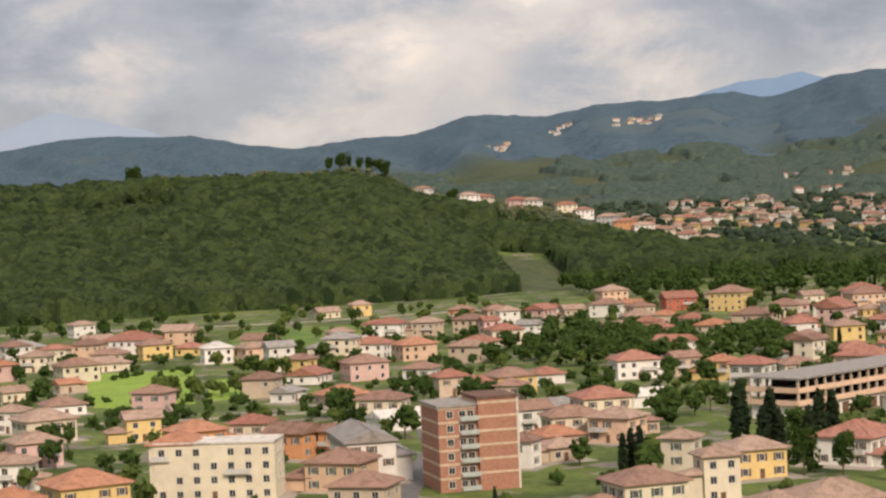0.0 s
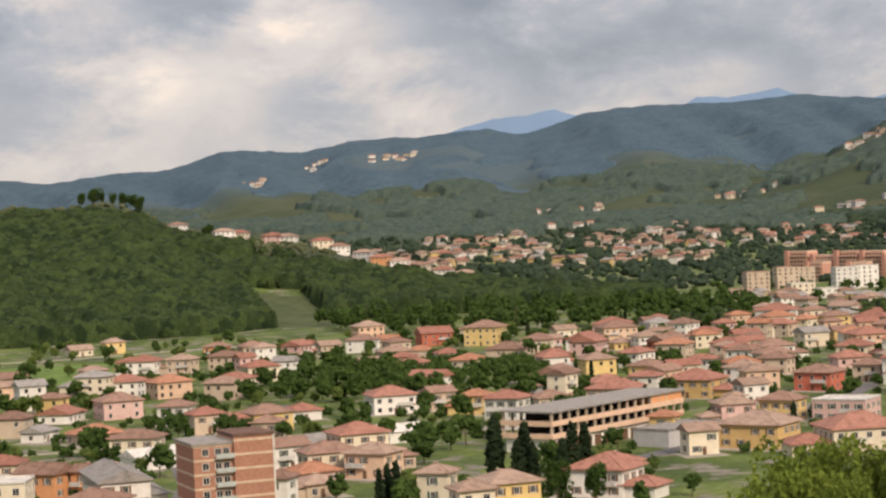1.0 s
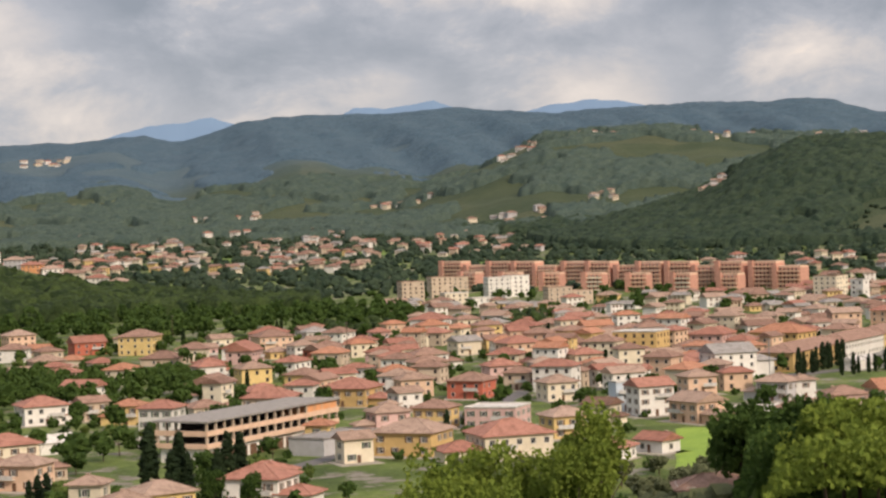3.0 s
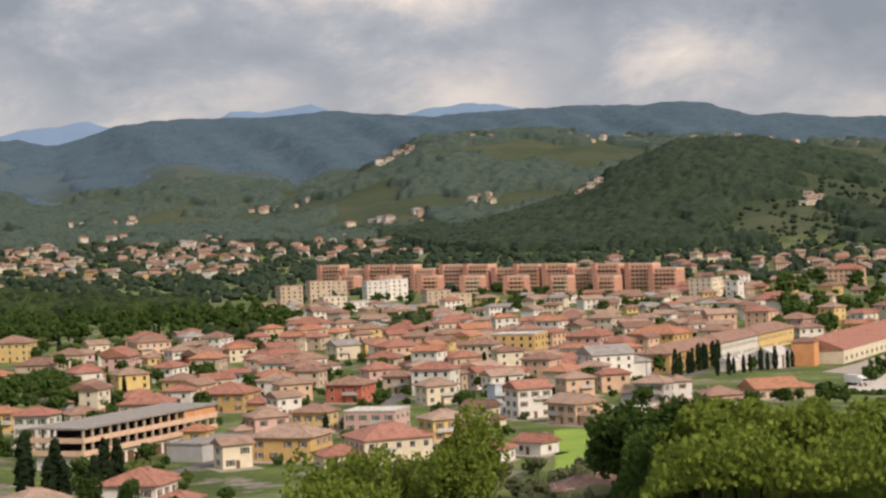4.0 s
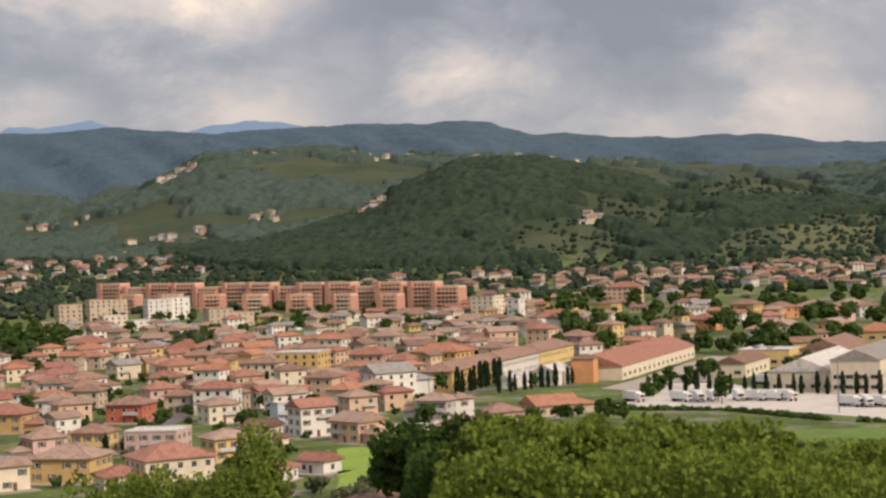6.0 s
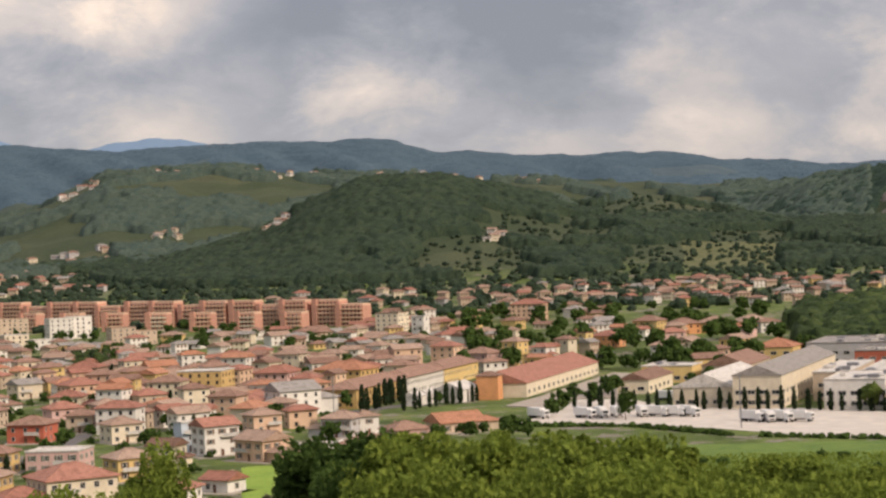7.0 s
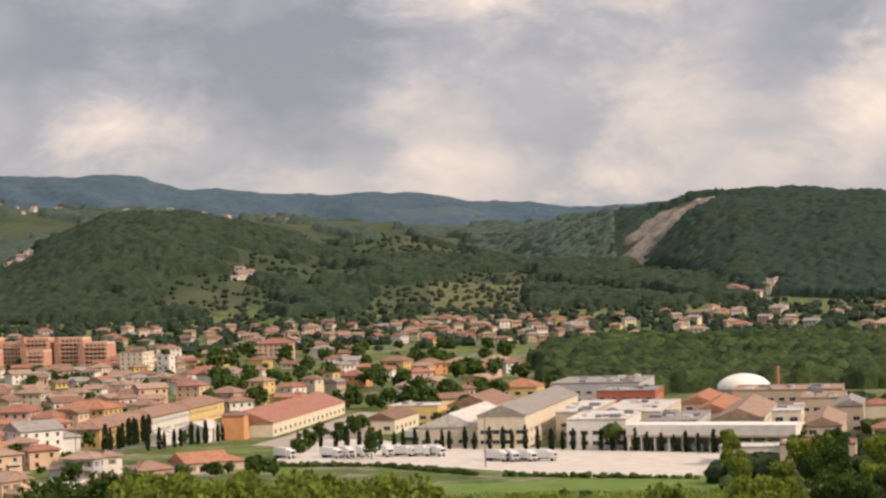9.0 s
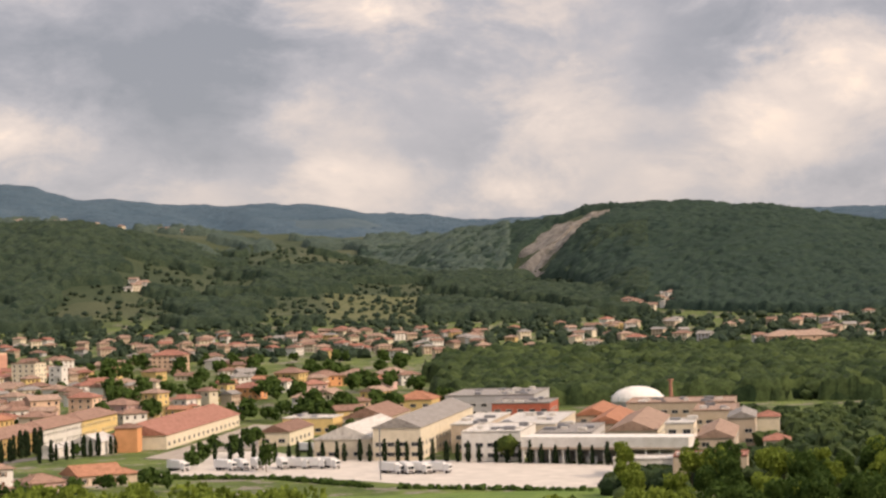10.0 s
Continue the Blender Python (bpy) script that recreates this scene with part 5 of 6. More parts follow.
hamlet(4, 31.9, 32.5, 3290, 3340, 1.3, "white farm on the ridge", ("white", "cream"))
hamlet(6, 21.3, 22.1, 2810, 2870, 1.1, "pale houses on the slope", ("white", "cream"))
hamlet(10, 5.1, 6.5, 3830, 3910, 1.2, "white hamlet on the far slope", ("white", "cream"))
hamlet(5, 3.2, 3.9, 3900, 3960, 1.2, "white hamlet on the far slope", ("white", "cream"))
hamlet(5, 1.3, 2.1, 3630, 3700, 1.2, "pale farm on the far slope", ("white", "cream"))
hamlet(12, 9.5, 12, 3000, 3120, 1.3, "white village at the foot of the far ridge", ("white", "cream"))
hamlet(12, 24.5, 25.3, 2430, 2500, 0.8, "white hamlet beside the round hill", ("white", "cream"))
hamlet(4, 30.8, 31.4, 2235, 2275, 0.8, "pale villas on the round hill", ("white", "cream"))
hamlet(6, 33.4, 34.2, 2590, 2640, 1.0, "pale farmhouses on the saddle", ("white", "cream", "tan"))
hamlet(14, 45, 46.6, 2110, 2230, 0.8, "white houses climbing the foot of the hill", ("white", "cream"))
hamlet(9, 15, 16.8, 3080, 3160, 1.1, "pale houses in a line on the far slope", ("white", "cream"))
hamlet(2, -6.8, -5.9, 1700, 1730, 1.0, "ochre farmhouse on the hilltop", ("yellow", "cream"))
hamlet(110, 24, 41, 1560, 1900, 1.0, "town quarter at the foot of the hills")
hamlet(36, 36, 45, 1490, 1900, 0.9, "tiled houses beyond the park", ("white", "cream", "tan", "yellow"))
hamlet(44, 43, 53, 1600, 1980, 1.1, "houses beyond the park woodland")

# ---------------- woods on the hills ----------------
canopy("oak_wood", -14, 13.5, 1125, 1640, 2.5, 7.0, 7.0, WOOD_NEAR, "dense dark green oak wood on the hillside",
       lambda B, R, Z, N: (R > left_foot(B) + 8) & ~scar(B, R) & (R < np.where(B > -1, np.interp(B, (-1, 5, 13), (1630, 1550, 1440)), 1640)) & ((R < 1500) | (N > 0.0)), 0.006, 0.6, "woodland", 1.25, 0.0)
places = spread(-14, 13.5, 1130, 1600, 12, lambda b, r, z, n: left_foot(b) + 8 < r < (1600 if b < -1 else np.interp(b, (-1, 5, 13), (1620, 1540, 1430))) and not clearing(b, r))
scatter_wood("oak_wood", places, rng.uniform(3.4, 5.6, len(places)), WOOD_NEAR, "taller oaks rising from the wood", 4, ICO0, 1.1, 0.25, False)
places = spread(-14, 4, 1560, 1770, 11)
scatter_wood("olive_grove", places, rng.uniform(1.8, 3.2, len(places)), LEAF_OLIVE, "grey-green olive grove on the hilltop", 3, ICO0, 0.9, 0.22, False)
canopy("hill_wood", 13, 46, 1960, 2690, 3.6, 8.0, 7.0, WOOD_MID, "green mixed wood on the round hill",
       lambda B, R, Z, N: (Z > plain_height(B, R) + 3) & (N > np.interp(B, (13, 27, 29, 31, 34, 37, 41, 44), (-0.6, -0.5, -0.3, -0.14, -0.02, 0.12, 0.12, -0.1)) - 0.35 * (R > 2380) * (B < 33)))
places = spread(26, 46, 1960, 2690, 14, lambda b, r, z, n: z > plain_height(b, r) + 3)
scatter_wood("hill_scrub", places, rng.uniform(1.6, 3.6, len(places)), WOOD_MID, "single trees and scrub on the grassy slopes", 2, ICO0, 0.9, 0.2, False)
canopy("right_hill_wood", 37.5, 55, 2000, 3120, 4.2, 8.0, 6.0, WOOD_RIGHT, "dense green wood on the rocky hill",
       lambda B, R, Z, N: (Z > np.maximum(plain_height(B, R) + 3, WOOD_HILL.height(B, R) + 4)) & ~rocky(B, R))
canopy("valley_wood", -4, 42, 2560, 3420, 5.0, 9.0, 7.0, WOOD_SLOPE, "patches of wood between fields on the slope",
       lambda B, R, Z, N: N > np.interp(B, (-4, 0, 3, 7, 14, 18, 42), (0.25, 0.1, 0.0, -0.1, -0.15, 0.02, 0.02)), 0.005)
canopy("mountain_wood", -17, 55, 2950, 4230, 7.5, 13.0, 2.5, WOOD_FAR, "woods on the far ridge with blue haze in their colour",
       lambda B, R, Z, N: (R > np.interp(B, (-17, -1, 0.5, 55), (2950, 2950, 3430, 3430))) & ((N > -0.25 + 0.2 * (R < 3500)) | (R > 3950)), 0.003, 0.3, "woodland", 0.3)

# ---------------- single trees ----------------


OCTA = (np.array([(1, 0, 0), (-1, 0, 0), (0, 1, 0), (0, -1, 0), (0, 0, 1), (0, 0, -1)], float),
        np.array([(0, 2, 4), (2, 1, 4), (1, 3, 4), (3, 0, 4), (2, 0, 5), (1, 2, 5), (3, 1, 5), (0, 3, 5)]))


LEAFLET = (np.array([(-0.9, 0, 0.15), (0, -0.75, -0.1), (0.9, 0, 0.15), (0, 0.75, -0.1)], float), np.array([(0, 1, 2), (0, 2, 3)]))


def crown_mesh(name, material, height, width, clumps, size, seed, low=0.25, column=False, ball=ICO0, lobe_count=6, lobe_size=(0.45, 0.75)):
    """Many small uneven leaf clumps set round limbs, with gaps and an uneven outline."""
    q = np.random.default_rng(seed)
    V, Fc, n0 = [], [], 0
    bv, bf = ball
    lobes = [(q.uniform(-0.5, 0.5), q.uniform(-0.5, 0.5), q.uniform(0.35, 0.85), q.uniform(*lobe_size)) for _ in range(lobe_count)]
    for _ in range(clumps):
        if column:
            t = q.uniform(0, 1)
            rad = width / 2 * math.sin(math.pi * min(1, 0.12 + t * 0.88)) ** 0.7 * (1 - 0.35 * t)
            a = q.uniform(0, 6.283)
            c = np.array((math.cos(a) * rad * 0.8, math.sin(a) * rad * 0.8, height * (low + (1 - low) * t)))
        else:
            lx, ly, lz, lr = lobes[q.integers(lobe_count)]
            d = q.normal(0, 1, 3)
            d /= np.linalg.norm(d)
            d = d * lr * q.uniform(0.72, 1.05)
            c = np.array(((lx + d[0]) * width / 2, (ly + d[1]) * width / 2, height * (low + (1 - low) * np.clip(lz + d[2] * 0.5, 0, 1.08))))
        s = size * q.uniform(0.6, 1.3)
        turn = np.array(Euler(q.uniform(0, 6.28, 3)).to_matrix())
        V.append((bv * (1 + q.normal(0, 0.25, (len(bv), 1))) * s * np.array((1, 1, 0.75))) @ turn.T + c)
        Fc.append(bf + n0)
        n0 += len(bv)
    V, Fc = np.concatenate(V), np.concatenate(Fc)
    return mesh(name, V.tolist(), Fc.tolist(), [material])




def trunk_mesh(height, radius):
    v, f = [], []
    rings = ((-0.8, 1.3), (0.3, 1.0), (height * 0.5, 0.7), (height * 0.85, 0.35))
    for z, k in rings:
        v += [(radius * k * math.cos(a * math.pi / 4) + 0.06 * z * math.sin(z), radius * k * math.sin(a * math.pi / 4), z) for a in range(8)]
    for i in range(len(rings) - 1):
        f += [(i * 8 + a, i * 8 + (a + 1) % 8, i * 8 + 8 + (a + 1) % 8, i * 8 + 8 + a) for a in range(8)]
    for a in (0.4, 2.5, 4.4):      # limbs
        n = len(v)
        z0, z1 = height * 0.4, height * 0.75
        ex, ey = math.cos(a) * height * 0.22, math.sin(a) * height * 0.22
        for x, y, z, s in ((0, 0, z0, radius * 0.45), (ex, ey, z1, radius * 0.2)):
            v += [(x + s * math.cos(k * 2.094), y + s * math.sin(k * 2.094), z) for k in range(3)]
        f += [(n + k, n + (k + 1) % 3, n + 3 + (k + 1) % 3, n + 3 + k) for k in range(3)]
    return mesh("trunk", v, f, [BARK])


def leaf_cover(name, b0, b1, r0, r1, count, tall, size, material, label):
    """The leaves of trees grown together: loose folded leaf sprays from the ground up to an uneven top."""
    q = np.random.default_rng(count + int(b0 * 10))
    b, r = q.uniform(b0, b1, count), np.sqrt(q.uniform(r0 ** 2, r1 ** 2, count))
    X, Y = r * np.sin(np.radians(b)), r * np.cos(np.radians(b))
    swell = np.array([noise.noise((x * 0.14, y * 0.14, 3)) + 0.6 * noise.noise((x * 0.4, y * 0.4, 8)) for x, y in zip(X, Y)])
    edge = np.clip(np.minimum(b - b0, b1 - b) / 0.5, 0.25, 1)
    top = tall * (0.80 + 0.42 * swell) * edge
    Z = ground_polar(b, r) + top * (1 - 0.75 * q.uniform(0, 1, count) ** 1.6)
    lv, lf = LEAFLET
    turn = np.array([np.array(Euler(a).to_matrix()) for a in q.uniform(0, 6.28, (64, 3))])[q.integers(0, 64, count)]
    V = np.einsum("nij,kj->nki", turn, lv) * (size * q.uniform(0.6, 1.4, count))[:, None, None] + np.stack([X, Y, Z], -1)[:, None, :]
    F = (lf[None] + 4 * np.arange(count)[:, None, None]).reshape(-1, 3)
    tagged(new(name, mesh(name, V.reshape(-1, 3).tolist(), F.tolist(), [material])), label, "foliage", kind="stuff")


KINDS = {
    "broadleaf": ("dark green broadleaf tree", "tree", [(crown_mesh("crown", LEAF, 9, 8, 60, 1.4, s, 0.25, False, OCTA), trunk_mesh(7, 0.25)) for s in range(5)]),
    "young": ("bright green young broadleaf tree", "tree", [(crown_mesh("crown", LEAF_YOUNG, 9, 7, 75, 1.25, 20 + s, 0.25, False, OCTA), trunk_mesh(7, 0.2)) for s in range(4)]),
    "olive": ("low grey-green olive tree", "olive tree", [(crown_mesh("crown", LEAF_OLIVE, 5, 5.5, 80, 0.8, 40 + s, 0.25, False, OCTA), trunk_mesh(4, 0.2)) for s in range(3)]),
    "cypress": ("dark slender cypress tree", "cypress", [(crown_mesh("crown", LEAF_DARK, 10, 2.6, 150, 0.62, 60 + s, 0.06, True, OCTA), trunk_mesh(6, 0.18)) for s in range(3)]),
    "tall": ("tall bright green tree with a loose leafy crown", "tree", [(crown_mesh("crown", LEAF_BRIGHT, 13, 10, 1700, 0.50, 80 + s, 0.16, False, LEAFLET, 14, (0.22, 0.48)), trunk_mesh(11, 0.25)) for s in range(6)]),
    "tallwood": ("tall green tree with a dense crown", "tree", [(crown_mesh("crown", LEAF, 13, 10, 1700, 0.52, 90 + s, 0.06, False, LEAFLET, 12, (0.25, 0.5)), trunk_mesh(11, 0.28)) for s in range(4)]),
    "poplar": ("tall bright green tree with loose feathery leaves", "tree", [(crown_mesh("crown", LEAF_BRIGHT, 16, 7.5, 3600, 0.27, 130 + s, 0.06, False, LEAFLET, 16, (0.18, 0.42)), trunk_mesh(14, 0.22)) for s in range(4)]),
    "shrub": ("low green garden shrub", "shrub", [(crown_mesh("crown", LEAF, 2.6, 4, 30, 0.8, 110 + s, 0.0, False, OCTA), trunk_mesh(1.6, 0.1)) for s in range(3)]),
}


def tree(kind, x, y, scale=1.0):
    label, category, forms = KINDS[kind]
    crown, stem = lot.choice(forms)
    base = new(category.replace(" ", "_"))
    base.matrix_basis = pose(x, y, ground(x, y) - 0.1, 0, 0, lot.uniform(0, 360)) @ Matrix.Diagonal((scale * lot.uniform(0.9, 1.1), scale * lot.uniform(0.9, 1.1), scale, 1))
    tagged(base, label, category, group=kind + " trees")
    part("trunk", stem, base)
    part("crown", crown, base)


def grove(kind, count, b0, b1, r0, r1, s0, s1, clear=0.9, gap=0.0):
    done = tries = 0
    while done < count and tries < count * 12:
        tries += 1
        x, y = polar(lot.uniform(b0, b1), math.sqrt(lot.uniform(r0 ** 2, r1 ** 2)))
        s = lot.uniform(s0, s1)
        if free(x, y, clear * s):
            tree(kind, x, y, s)
            if gap:
                taken.append((x, y, gap * s))
            done += 1


# cypresses by the villa, along the school and along the factory front
for b_, r_, s_ in ((8.35, 462, 1.75), (9.2, 455, 1.6), (9.0, 450, 1.3), (9.45, 452, 1.2), (10.6, 458, 1.55), (10.95, 462, 1.45), (10.3, 455, 1.2), (5.2, 445, 0.95), (5.45, 440, 1.05), (4.95, 440, 0.9), (4.6, 392, 0.6), (1.2, 392, 0.5)):
    tree("cypress", *polar(b_, r_), s_)
for i in range(9):
    tree("cypress", 345 + i * 4.4 + lot.uniform(-1, 1), 672 + i * 4.2, lot.uniform(0.85, 1.15))
for i in range(12):
    tree("cypress", 358 + i * 4.6 + lot.uniform(-1, 1), 664 + i * 1.6, lot.uniform(0.65, 0.9))
for i in range(34):
    u_ = -34 + i * 4.7 + lot.uniform(-1, 1)
    tree("cypress", *plot(u_, -11 - max(0, u_ - 60) * 0.16 + lot.uniform(-0.6, 0.6)), lot.uniform(0.6, 0.85))
tree("tallwood", 388, 560, 0.8)
tree("young", *plot(80, -13), 1.1)
tree("young", *plot(143, -6), 0.9)

tree("tallwood", *polar(10.1, 430), 0.8)
tree("tallwood", *polar(11.2, 430), 0.7)
tree("young", *polar(5.9, 440), 0.9)
for b_ in (-3.2, -2.9, -2.7, -2.3, -2.05, -1.8, -1.55, 0.35, -8.9, -8.7):
    tree("tallwood", *polar(b_, 1725 if b_ < 0 else 1640), lot.uniform(0.9, 1.25))
# the foreground slope
leaf_cover("grove_leaves", 26.0, 36.5, 205, 340, 42000, 8.2, 0.42, LEAF_BRIGHT, "bright green leaves of young trees grown together on the slope")
leaf_cover("grove_leaves", 35.5, 46.4, 212, 338, 42000, 5.6, 0.40, LEAF_BRIGHT, "bright green leaves of low young trees on the slope")
leaf_cover("grove_leaves", 25.2, 27.6, 225, 330, 9000, 9.0, 0.44, LEAF, "dark green leaves at the edge of the grove")
grove("tall", 95, 26.2, 36, 218, 338, 0.66, 1.0, 0.1, 1.2)
grove("tall", 48, 35, 46, 230, 335, 0.46, 0.76, 0.1, 1.2)
grove("tallwood", 10, 25.3, 27.5, 270, 380, 0.95, 1.15, 0.1, 2.0)
grove("poplar", 10, 15.3, 18.4, 140, 172, 0.74, 1.0, 0.1, 1.8)
grove("poplar", 10, 18.2, 21.6, 140, 172, 0.62, 0.84, 0.1, 1.8)
grove("tallwood", 34, 46, 54, 330, 620, 0.8, 1.15, 0.6, 2.4)
grove("tall", 34, 45, 54, 330, 640, 0.75, 1.1, 0.6, 2.2)
canopy("slope_scrub", 25.6, 46.5, 236, 440, 1.3, 2.6, 1.3, WOOD_SCRUB, "bright green scrub covering the slope", lambda B, R, Z, N: N > -0.45, 0.03, 0.25, "scrub")
leaf_cover("scrub_leaves", 30.5, 46.5, 420, 555, 30000, 1.7, 0.36, LEAF_BRIGHT, "rough bright green scrub below the yard")
hedge = []
for (x0, y0), (x1, y1) in (((350, 577), (377, 541)), ((377, 541), (380, 488)), ((384, 480), (414, 424))):
    for i in range(26):
        x, y = x0 + (x1 - x0) * i / 26 - 2.5 + lot.uniform(-0.5, 0.5), y0 + (y1 - y0) * i / 26 - 2.0
        hedge.append((x, y, ground(x, y) - 0.3))
scatter_wood("yard_hedge", hedge, rng.uniform(1.1, 1.7, len(hedge)), LEAF, "dark green hedge along the yard's edge", 3, ICO0, 0.9, 0.22, False)
places = spread(14.5, 25, 280, 400, 6.5)
scatter_wood("slope_scrub", places, rng.uniform(1.4, 2.6, len(places)), LEAF_OLIVE, "grey-green scrub on the lower slope", 4, ICO0, 0.9, 0.24, False)
grove("olive", 40, 17, 25, 400, 480, 0.8, 1.1, 1.0, 1.6)
grove("shrub", 34, 30, 46, 430, 560, 0.7, 1.2, 0.8, 1.0)
# gardens and lots among the houses
grove("young", 14, -8.6, -4.6, 660, 740, 0.6, 0.9, 2.0, 1.8)
grove("broadleaf", 46, -13.5, 14, 390, 620, 0.45, 0.9, 2.2, 1.2)
grove("young", 24, -13.5, 14, 390, 620, 0.4, 0.8, 2.2, 1.2)
grove("shrub", 60, -13.5, 26, 390, 560, 0.6, 1.2, 1.6, 0.8)
grove("cypress", 20, 8, 26, 520, 1200, 0.7, 1.0, 1.5, 0.8)


def thicket(name, kind, count, b0, b1, r0, r1, s0, s1, label, gap=0.8):
    """Garden trees and shrubs too many to tell singly, joined as one."""
    forms = [[(np.array([v.co[:] for v in me.vertices]), np.array([p.vertices[:] for p in me.polygons])) for me, _ in KINDS[kind][2]]][0]
    V, Fc, n0, done, tries = [], [], 0, 0, 0
    while done < count and tries < count * 10:
        tries += 1
        x, y = polar(lot.uniform(b0, b1), math.sqrt(lot.uniform(r0 ** 2, r1 ** 2)))
        s, a = lot.uniform(s0, s1), lot.uniform(0, 6.28)
        if not free(x, y, 1.9 * s):
            continue
        v, f = lot.choice(forms)
        c, sn = math.cos(a) * s, math.sin(a) * s
        V.append(np.stack([v[:, 0] * c - v[:, 1] * sn + x, v[:, 0] * sn + v[:, 1] * c + y, v[:, 2] * s + ground(x, y) - 0.5], 1))
        Fc.append(f + n0)
        n0 += len(v)
        taken.append((x, y, gap * s))
        done += 1
    tagged(new(name, mesh(name, np.concatenate(V).tolist(), np.concatenate(Fc).tolist(), [forms and KINDS[kind][2][0][0].materials[0]])), label, "trees", kind="stuff")


thicket("garden_trees", "broadleaf", 70, 4.4, 10, 700, 860, 0.7, 1.0, "dense dark green grove among the houses", 1.8)
thicket("garden_trees", "broadleaf", 45, 1.0, 6, 720, 900, 0.7, 1.0, "green trees among the houses", 1.8)
thicket("garden_trees", "broadleaf", 170, -13.5, 14, 620, 1120, 0.45, 0.9, "green garden trees between the houses")
thicket("garden_trees", "young", 110, -13.5, 14, 620, 1120, 0.4, 0.8, "bright green garden trees between the houses")
thicket("garden_shrubs", "shrub", 560, -13.5, 28, 560, 900, 0.6, 1.3, "low garden shrubs between the houses")
thicket("garden_trees", "broadleaf", 320, 13, 33, 600, 1500, 0.45, 0.9, "green trees between the town houses")
thicket("garden_trees", "broadleaf", 30, 32.5, 37.5, 740, 960, 0.6, 1.0, "green trees between the hall and the factory")
thicket("riverside_trees", "broadleaf", 150, 3.5, 16, 1100, 1330, 0.9, 1.3, "dark green belt of trees below the hill", 0.4)
thicket("garden_trees", "broadleaf", 80, 30, 40, 860, 1500, 0.9, 1.4, "tall green trees behind the street")

# woods too thick to count
canopy("park_wood", 37, 55, 990, 1480, 2.5, 11.0, 4.5, WOOD_PARK, "thick green park woodland behind the factory",
       lambda B, R, Z, N: N > np.interp(B, (37, 39.2, 40.6), (0.9, 0.5, -0.35)) + np.interp(R, (1320, 1480), (0.0, 0.5)), 0.012, 0.8, "woodland", 0.95, 0.0)
places = spread(39.6, 54, 1000, 1420, 14, lambda b, r, z, n: free(*polar(b, r), 3) and b > 40.4 - n)
scatter_wood("park_wood", places, rng.uniform(3.4, 6.2, len(places)), WOOD_PARK, "taller trees rising from the park woodland", 5, ICO0, 1.0, 0.25, False)
places = spread(44.5, 54, 560, 900, 8.0, lambda b, r, z, n: free(*polar(b, r), 3))
scatter_wood("park_wood", places, rng.uniform(2.6, 4.6, len(places)), WOOD_PARK, "thick green woodland beside the factory", 6, ICO0, 1.0, 0.25, False)
places = spread(13.5, 20, 1080, 1330, 8.5, lambda b, r, z, n: n > 0.05 and free(*polar(b, r), 3))
scatter_wood("valley_trees", places, rng.uniform(3, 5.5, len(places)), WOOD_NEAR, "dark trees between the houses", 3, ICO0)
places = spread(-2, 53, 1500, 2650, 19, lambda b, r, z, n: free(*polar(b, r), 4) and z < plain_height(b, r) + 4)
scatter_wood("valley_trees", places, rng.uniform(3, 6, len(places)), WOOD_MID, "scattered trees in the valley", 2, ICO0, 0.9, 0.22, False)


# ---------------- trucks in the yard ----------------
def truck_kit():
    paint, dark = plain("white_truck_paint", (0.75, 0.74, 0.72), 0.35, 0, 0.1), plain("tyre_rubber", (0.02, 0.02, 0.022), 0.9)
    grille = plain("truck_grille", (0.12, 0.10, 0.10), 0.5)
    base = new("truck")
    tagged(base, "white box truck parked in the factory yard", "truck", group="trucks in the yard")
    part("cargo_box", boxes("cargo_box", paint, (-1.25, 1.25, -2.0, 5.2, 1.05, 3.7)), base)
    cab = part("cab", boxes("cab", paint, (-1.2, 1.2, -4.2, -2.2, 0.6, 2.9), (-1.1, 1.1, -3.9, -2.2, 2.9, 3.1)), base)
    part("windscreen", boxes("windscreen", GLASS, (-1.05, 1.05, -4.24, -4.18, 1.7, 2.6)), cab)
    part("grille", boxes("grille", grille, (-0.9, 0.9, -4.25, -4.19, 0.7, 1.3)), cab)
    part("chassis", boxes("chassis", grille, (-0.5, 0.5, -4.0, 5.0, 0.55, 1.05)), base)
    bm = bmesh.new()
    bmesh.ops.create_cone(bm, cap_ends=True, segments=18, radius1=0.5, radius2=0.5, depth=0.32, matrix=Matrix.Rotation(math.pi / 2, 4, "Y"))
    wheel = bpy.data.meshes.new("wheel")
    bm.to_mesh(wheel)
    bm.free()
    wheel.materials.append(dark)
    for wx in (-1.05, 1.05):
        for wy in (-3.3, 2.2, 3.6):
            part("wheel", wheel, base, at=pose(wx, wy, 0.5))
    return base


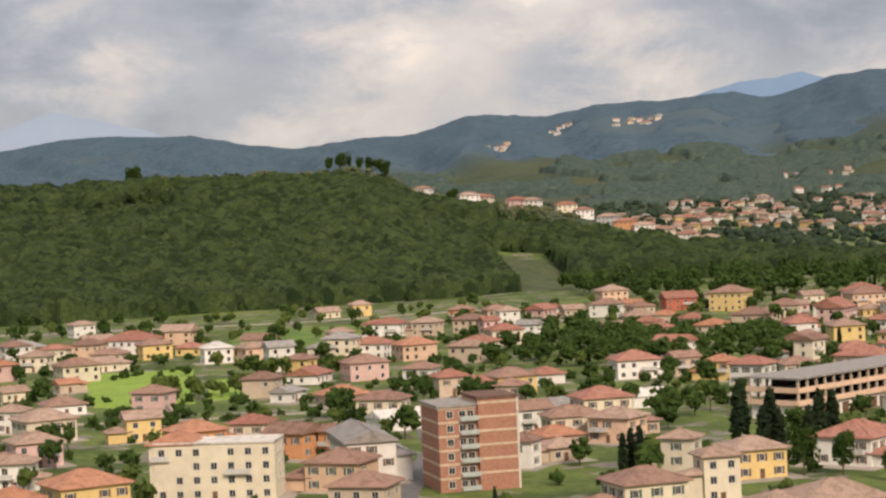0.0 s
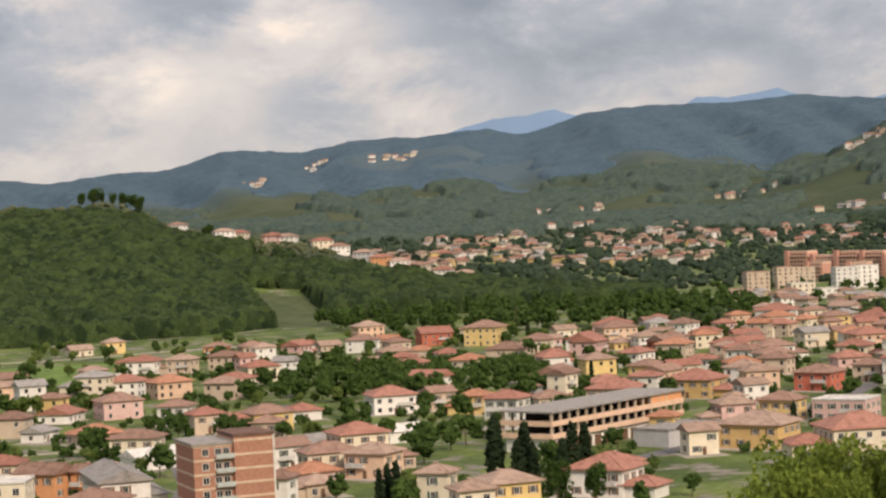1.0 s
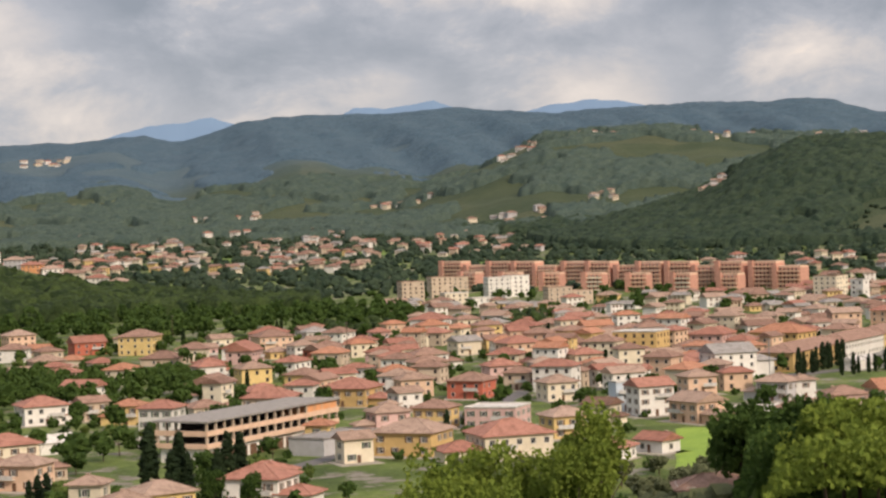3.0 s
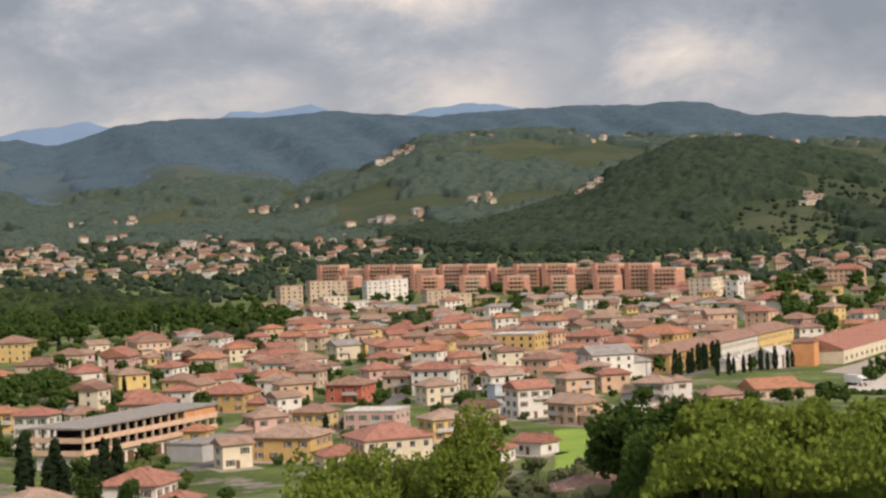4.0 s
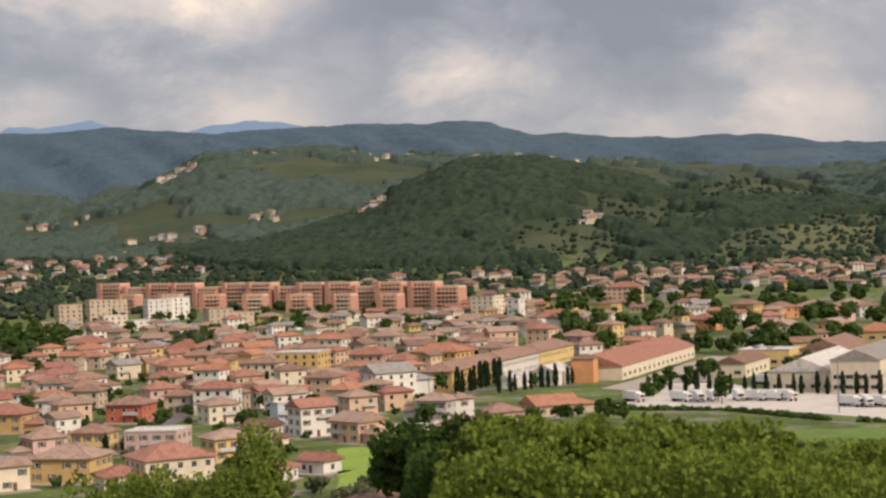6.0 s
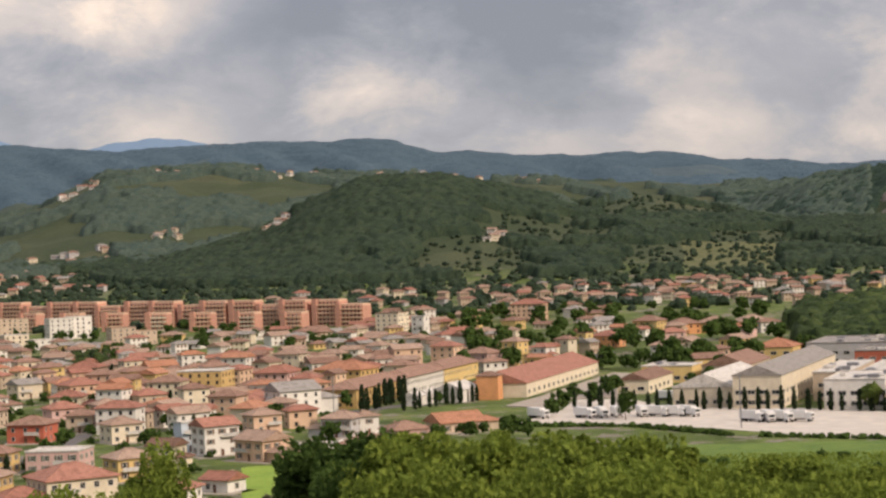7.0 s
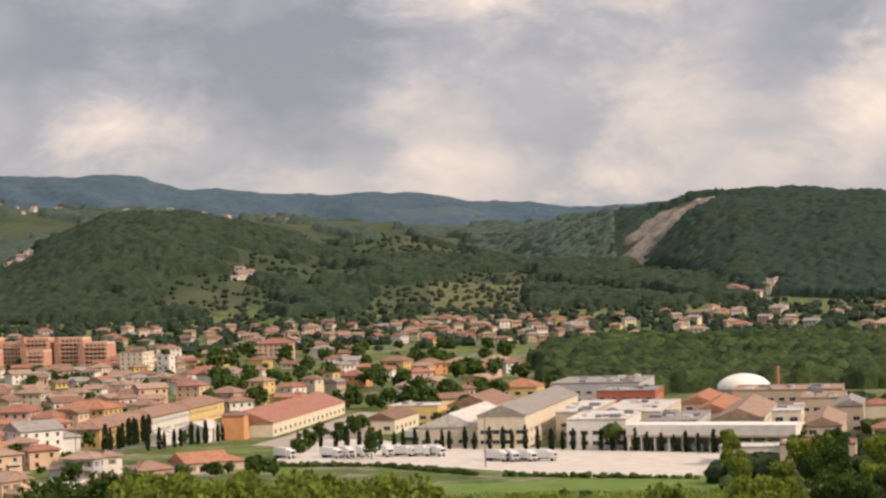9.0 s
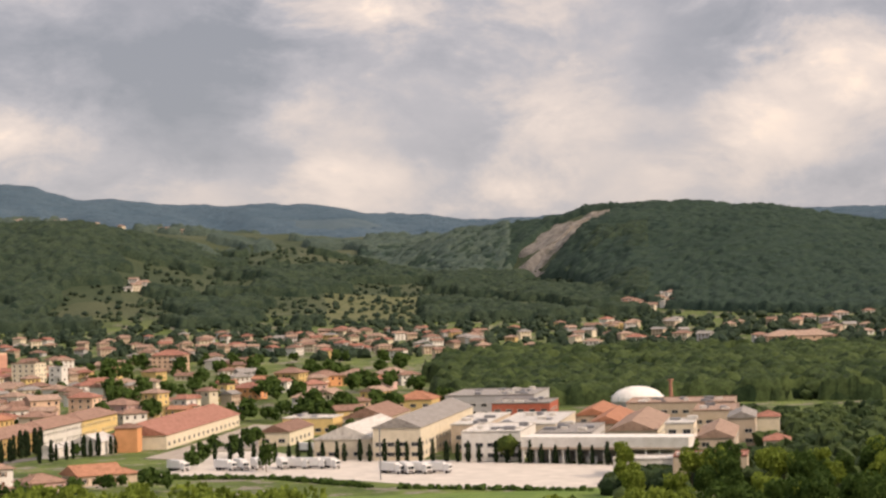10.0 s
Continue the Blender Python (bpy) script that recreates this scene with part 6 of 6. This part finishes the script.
first = truck_kit()
spots = [(383, 577), (387.5, 574), (392, 571), (398.5, 565), (402, 560.5), (405.5, 556), (409, 551.5), (410, 518), (413, 514), (416, 510), (420, 506), (372, 590), (445, 612)]
first.matrix_basis = pose(*spots[0], 0.13, 0, 0, 8)
for x, y in spots[1:]:
    copy_thing(first, pose(x, y, 0.13, 0, 0, lot.uniform(-25, 30)))


def pole(x, y, h, label, lamp=False):
    base = new("utility_pole")
    base.matrix_basis = pose(x, y, ground(x, y))
    tagged(base, label, "pole")
    part("post", boxes("post", METAL if lamp else BARK, (-0.14, 0.14, -0.14, 0.14, -0.5, h)), base)
    part("crossarm", boxes("crossarm", METAL, (-0.8, 0.8, -0.07, 0.07, h - 0.5, h - 0.35)), base)


pole(173.8, 1079.1, 15, "tall pale utility pole among the trees")
pole(224.0, 888.2, 18, "tall pale utility pole beside the houses")
pole(394.7, 505.0, 17, "tall grey lamp mast in the factory yard", True)
pole(330, 668, 15, "tall grey lamp mast by the school", True)


# ---------------- the bare cliff on the rocky hill ----------------
def cliff():
    rock = Mat("grey_limestone", 0.95)
    p = rock.where()
    rock.colour(rock.ramp(rock.noise(0.05, 8, 0.7, p), (0.34, (0.09, 0.085, 0.07)), (0.5, (0.20, 0.18, 0.155)), (0.66, (0.31, 0.28, 0.245))))
    rock.bump(rock.noise(0.12, 8, 0.75, p), 1.0, 4.0)
    v, f = [], []
    nb, nr = 26, 20
    for i in range(nr + 1):
        for j in range(nb + 1):
            s, q = j / nb, i / nr
            b = 40.5 + 2.4 * s + 2.6 * q + 0.6 * noise.noise((q * 7, s * 3, 9))
            r = 2620 + 250 * q - 15 * math.sin(s * math.pi)
            x, y = polar(b, r)
            z = ground(x, y) + 9 * math.sin(math.pi * s) * math.sin(math.pi * min(q * 0.9 + 0.1, 1)) - 2 + 12 * noise.noise((x * 0.02, y * 0.02, 4)) + 6 * noise.noise((x * 0.07, y * 0.07, 8))
            v.append((x, y, z))
    for i in range(nr):
        for j in range(nb):
            a = i * (nb + 1) + j
            f.append((a, a + 1, a + nb + 2, a + nb + 1))
    tagged(new("ground_cliff", mesh("ground_cliff", v, f, [rock.m])), "bare grey limestone cliff on the wooded hill", "cliff", kind="structure")


cliff()
